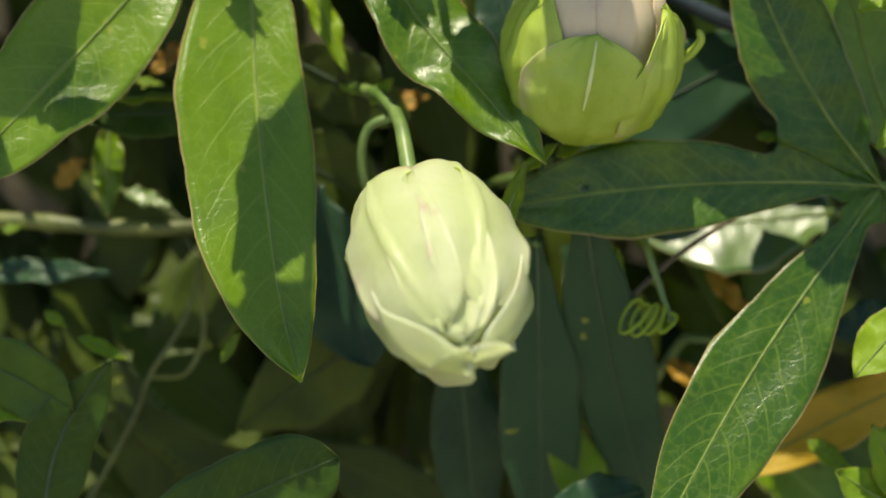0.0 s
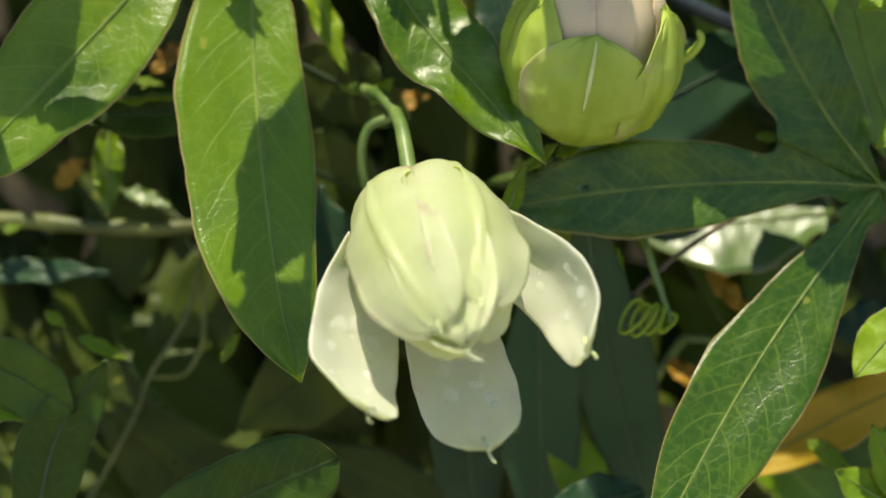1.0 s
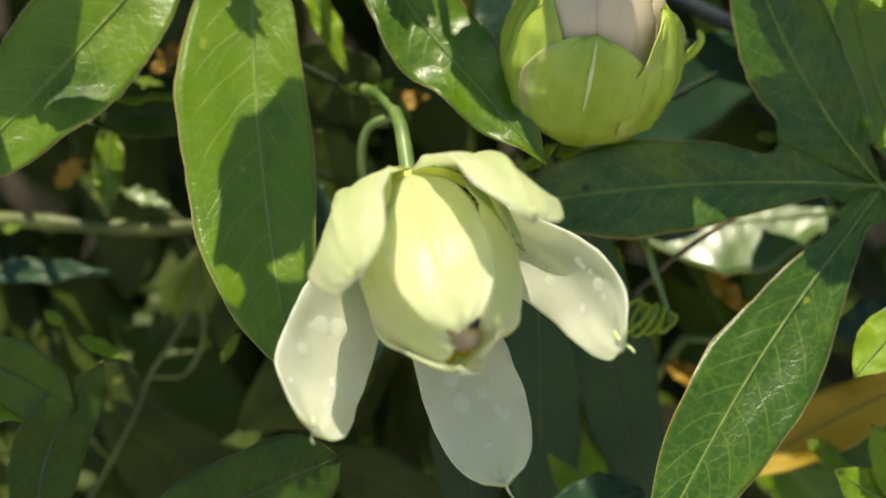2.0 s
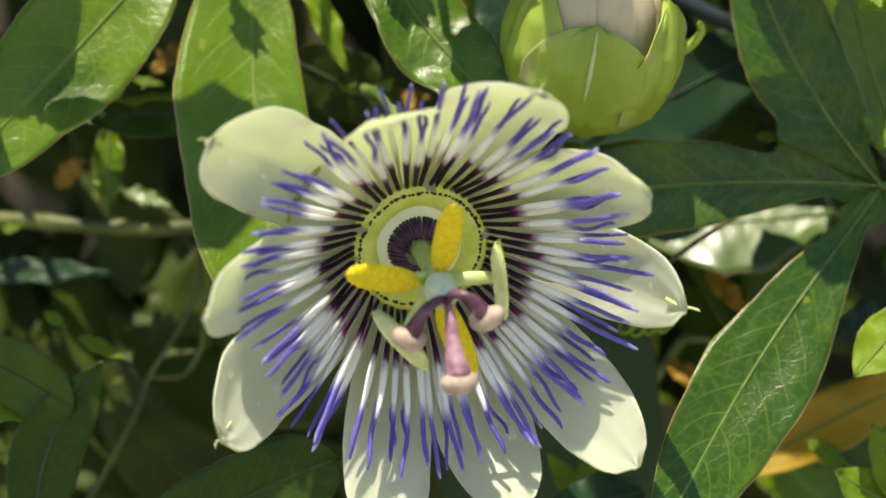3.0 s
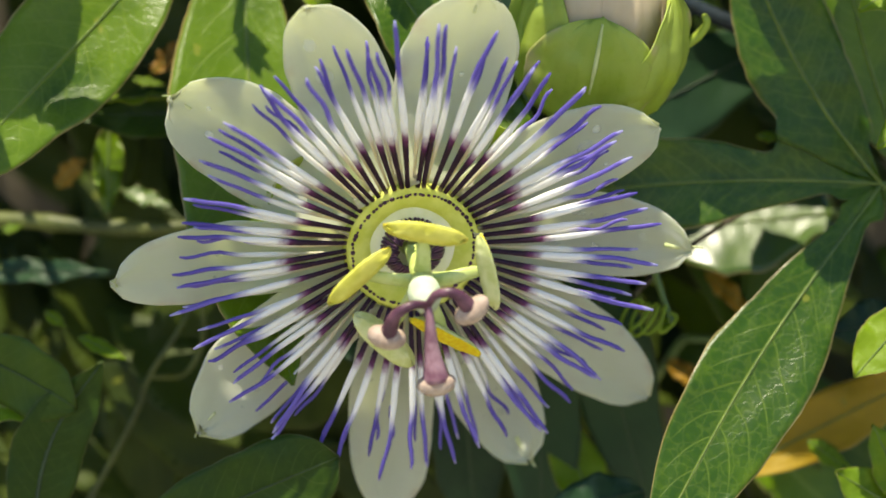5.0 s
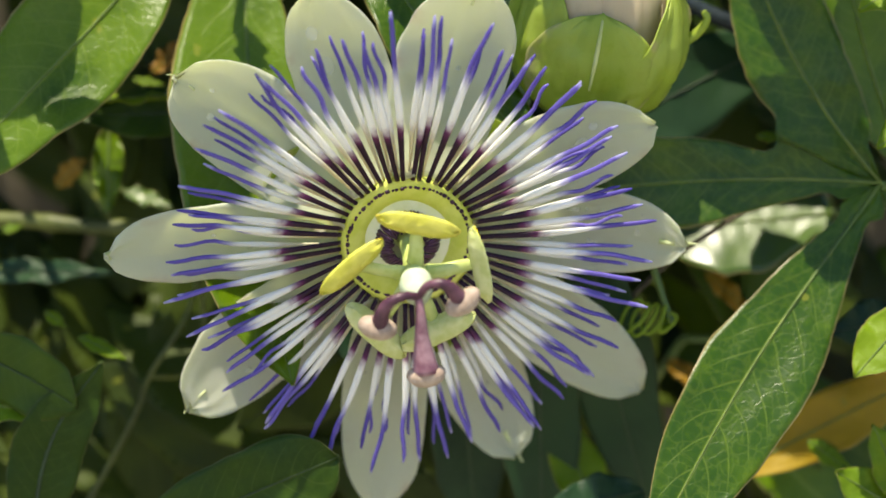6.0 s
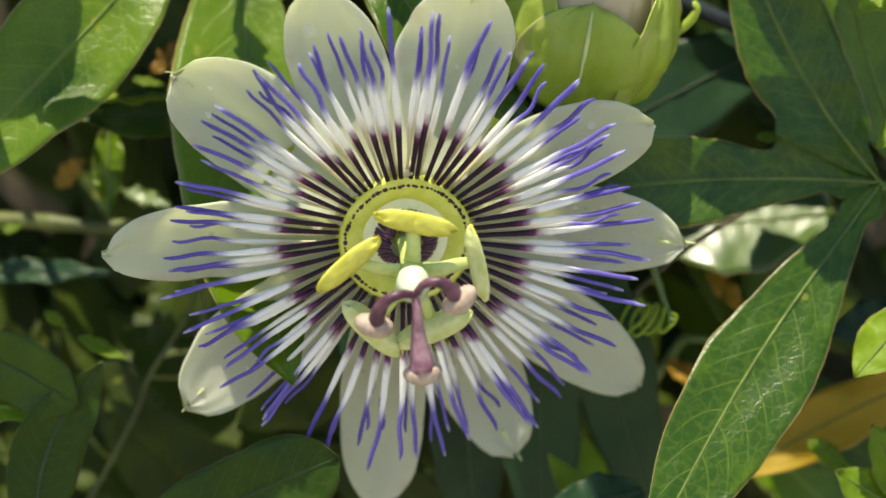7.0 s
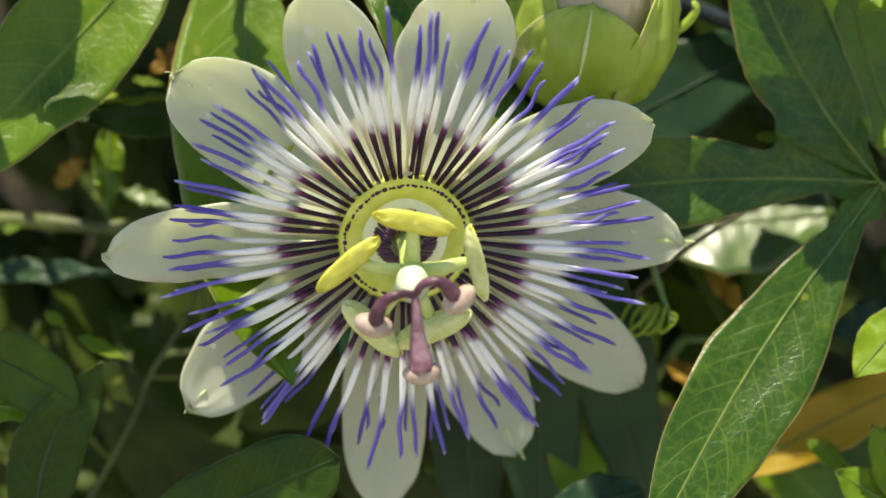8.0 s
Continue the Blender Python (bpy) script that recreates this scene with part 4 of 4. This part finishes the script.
FLOWER_ROWS = [(0.0, (-2.9, 0, 1202.9), (0.20, -0.82, -0.53), -12), (0.9, (-2.9, 0, 1202.9), (0.20, -0.82, -0.53), -12), (1.2, (-2.9, 0, 1203.1), (0.20, -0.80, -0.565), -12), (1.7, (-2.9, 0, 1203.0), (0.20, -0.80, -0.565), -12),
               (2.25, (-3.4, 1.5, 1202.4), (0.22, -0.86, -0.50), -8),
               (2.8, (-3.4, 3, 1200.4), (0.23, -0.90, -0.39), -4), (3.0, (-3.6, 3, 1200.2), (0.20, -0.90, -0.38), -4),
               (3.5, (-4.3, 4, 1199.9), (0.15, -0.90, -0.44), -4), (4.5, (-4.4, 5, 1199.8), (0.13, -0.90, -0.42), 0),
               (6.0, (-5.5, 6, 1201.2), (0.09, -0.90, -0.40), 0), (8.0, (-5.9, 6, 1201.5), (0.08, -0.90, -0.40), 0)]
# seconds, degrees open, sideways swing
OPENING = dict(
    A=[(0, -7.5, 0), (1.0, -7.5, 0), (1.1, 7, 3), (1.2, 15, 4), (1.7, 20, 4), (2.8, 48, 1), (3.0, 69, 1), (3.2, 86, 1), (3.5, 97, 4), (4.5, 101, 1), (6.0, 104, -4), (8, 104, -4)],
    B=[(0, -6.5, 1), (1.0, -6.5, 1), (1.1, 7, -1), (1.2, 15, -2), (1.7, 21, -3), (2.8, 44, -9), (3.0, 52, -8), (3.2, 61, -5), (3.5, 75, 2), (4.5, 93, 0), (6.0, 98, -1), (8, 99, -2)],
    C=[(0, -6, 0), (0.7, -6, 0), (0.8, 14, -3, -4), (1.0, 20, -4, -8), (1.2, 22, -4, -8), (1.7, 28, -5, -8), (2.8, 50, -9, -4), (3.0, 59, -9), (3.2, 65, -7), (3.5, 74, -4), (4.5, 94, -10), (6.0, 99, -10), (8, 100, -10)],
    D=[(0, -11.5, -1), (0.7, -11.5, -1), (0.8, 10, 0), (1.0, 19, 0), (1.2, 23, 3), (1.7, 32, 4), (2.8, 54, 2), (3.0, 58, 0), (3.2, 73, 1), (3.5, 78, 3), (4.5, 97, 5), (6.0, 104, 3), (8, 104, 4)],
    E=[(0, -8, 2), (0.3, -7, 1), (0.4, 5, 4, 6), (0.6, 13, 7, 16), (1.0, 16, 8, 18), (1.2, 19, 8, 18), (1.7, 24, 8, 18), (2.8, 55, -9, 4), (3.0, 61, -6), (3.2, 73, -3), (3.5, 78, 0), (4.5, 87, 2), (6.0, 97, 0), (8, 97, 1)],
    a=[(0, -11.5, 0), (1.75, -11.5, 0), (2.8, 32, -2), (3.0, 44, -3), (3.2, 62, -2), (3.5, 75, -1), (4.5, 95, 1), (6.0, 103, -1), (8, 104, -1)],
    b=[(0, -12.5, 0), (1.75, -12.5, 0), (2.8, 36, -10), (3.0, 48, -11), (3.2, 61, -9), (3.5, 76, -8), (4.5, 92, -17), (6.0, 94, -19), (8, 95, -19)],
    c=[(0, -12.5, 0), (1.75, -12.5, 0), (2.8, 11, -56), (2.9, 16, -50), (3.0, 47, -9), (3.2, 61, -7), (3.5, 74, -6), (4.5, 94, -7), (6.0, 99, -7), (8, 100, -6)],
    d=[(0, -12, 0), (1.75, -12, 0), (2.8, 12, 42), (2.9, 16, 38), (3.0, 48, 5), (3.2, 76, 11), (3.5, 88, 14), (4.5, 95, 13), (6.0, 96, 12), (8, 95, 13)],
    e=[(0, -12.5, 0), (1.75, -12.5, 0), (2.8, 33, -13), (3.0, 47, -5), (3.2, 56, -3), (3.5, 67, 0), (4.5, 84, 0), (6.0, 89, -4), (8, 89, -3)])
# seconds, turn about the anther's own length, turn about the stalk's end
ANTHERS = [[(0, 0, 0), (3.6, 0, 4), (3.65, 40, 20), (3.7, 80, 45), (3.8, 150, 80), (8, 155, 80)],
           [(0, 0, 0), (3.0, 0, -4), (3.1, 70, 30), (3.2, 145, 55), (8, 150, 55)],
           [(0, 0, 0), (1.7, 0, 0), (2.2, 70, 40), (2.7, 140, 78), (8, 145, 78)],
           [(0, 0, 0), (4.6, 0, 12), (5.2, 75, 52), (5.8, 145, 94), (8, 145, 94)],
           [(0, 0, 0), (1.7, 0, 0), (2.2, 60, 45), (2.7, 118, 91), (8, 120, 93)]]
STALK_TOP = Vector((-7.8, 20, 1222.6))


def shifted(ob, rows):
    """Key a thing that drifts: rows of seconds, millimetres moved and degrees turned about its base."""
    rest = ob.matrix_basis.copy()
    walk(ob, [(t, Matrix.Translation(mm(d)) @ rest @ pose(0, 0, 0, *turn)) for t, d, turn in rows])


def motions():
    poses = [(t, facing(axis, roll, at)) for t, at, axis, roll in FLOWER_ROWS]
    walk(flower, poses)
    rows = []
    for t, m in poses:
        inv = m.inverted()
        a, b = inv @ mm(STALK_TOP), Vector((0, 0, -0.0085))
        x = (b - a).normalized()
        y = Vector((0, 0, 1)).cross(x).normalized()
        rows.append((t, Matrix.Translation(a) @ Matrix((x, y, x.cross(y))).transposed().to_4x4()))
    walk(pedicel, rows)
    for key, ob in tepals.items():
        g = SEPAL if key.isupper() else PETAL
        back = {"A": 1.0, "B": 1.5}.get(key, 0.0)
        over = {"A": 1.0, "B": 0.6, "C": 0.3}.get(key, 0.0)
        sink = {"a": -1.0, "b": 2.0, "c": 7.5, "d": 5.5, "e": 4.0, "C": -1.0, "D": -3.2, "E": -2.5}.get(key, 0.0)
        walk(ob, [(t, hinge(g["r0"] + over, g["h"] - (sink + back) * min(1, max(0, (20 - deg) / 30)), AZ[key], deg, swing, *twist)) for t, deg, swing, *twist in OPENING[key]])
    for ob, az in bracts:
        walk(ob, [(t, hinge(2.6, -6.2, az, deg)) for t, deg in ((0, 20), (1.7, 24), (2.8, 62), (3.5, 82), (8, 92))])
    for ob, az, lean, row, stray in filaments:
        r0, h = (10.7, 0.5) if row else (11.1, -0.3)
        low = 0.5 - 0.5 * math.sin(radians(az))
        walk(ob, [(t, hinge(r0 - (1.9 if up < 0 else 0.0), h - (1.5 if up < 0 else 0.0), az, up + (down - up) * low + lean * k, stray * k)) for t, up, down, k in
                  ((0, -15, -15, 0.2), (1.8, -15, -15, 0.2), (2.8, 37, 6, 1), (2.9, 45, 11, 1), (3.0, 52, 46, 1), (3.2, 60, 64, 1), (3.5, 72, 77, 1), (4.5, 82, 85, 1), (8, 85, 87, 1))])
    for (ob, an, az, ln), turns in zip(stamens, ANTHERS):
        walk(ob, [(t, hinge(1.2, 12.4, az, deg)) for t, deg in ((0, 13), (1.8, 13), (2.8, 68), (3.0, 72), (3.5, 88), (8, 93))])
        walk(an, [(t, Matrix.Translation(mm((ln, 0, 1.2))) @ pose(0, 0, 0, 0, 0, rz) @ pose(0, 0, 0, rx)) for t, rx, rz in turns])
    for i, (ob, az) in enumerate(styles):
        late = (14, 25, 25)[i]
        lift = Vector((math.sin(radians(az)), -math.cos(radians(az)), 0))
        walk(ob, [(t, Matrix.Translation(mm((0, 0, h))) @ Matrix.Rotation(radians(deg), 4, lift)) for t, deg, h in ((0, 80, 13), (1.8, 80, 13), (2.4, 60, 20.6), (2.8, 16 + late, 20.6), (3.0, 8 + late, 20.6), (3.5, 0.4 * late, 20.6), (8, 0, 20.6))])
    rest = Matrix.Translation(mm((21.4, 24, 1220.3))) @ pose(0, 0, 0, 24, 10, 0)
    walk(bud, [(t, Matrix.Translation(mm((dx, 0, dz))) @ rest) for t, dx, dz in
               ((0, 0, 0), (1.7, 0, -0.1), (2.8, 0, 0.9), (3.0, 0.1, 1.4), (3.5, 1.0, 2.6), (4.5, 0.9, 2.6), (6.0, 0.9, 3.2), (6.5, -0.4, 4.6), (8, -0.8, 4.8))])
    still = (0, 0, 0)
    shifted(hanging_leaf, [(0, still, still), (1.7, still, still), (2.8, (-0.2, 1, 0), still), (3.0, (-0.4, 2, 0), still), (3.5, (-1.5, 4, -0.6), still), (8, (-1.5, 4, -0.8), still)])
    # this unseen blocker drifts aside so its shade leaves the opening flower
    shifted(higher[0], [(0, still, still), (1.7, still, still), (2.8, (-15, 0, 0), still), (8, (-17, 0, 0), still)])
    shifted(corner_leaf, [(0, still, still), (1.7, (-0.3, 0, 0.1), still), (3.5, (-1.0, 0, 0), still), (6, (-1.8, 0, 0), still), (8, (-2.2, 0, 0.3), still)])
    shifted(palm_leaf, [(0, still, still), (3.5, (0, 0, 0.1), still), (6, (-0.2, 0, 0.5), still), (8, (-0.3, 0, 0.6), still)])
    shifted(up_leaf, [(0, still, still), (3, (-1.5, 0, -0.3), still), (8, (-1.5, 0, -0.4), still)])
    shifted(side_leaf, [(0, still, still), (3, (0.3, 0, 0.2), still), (8, (1.0, 0, 1.0), still)])


motions()
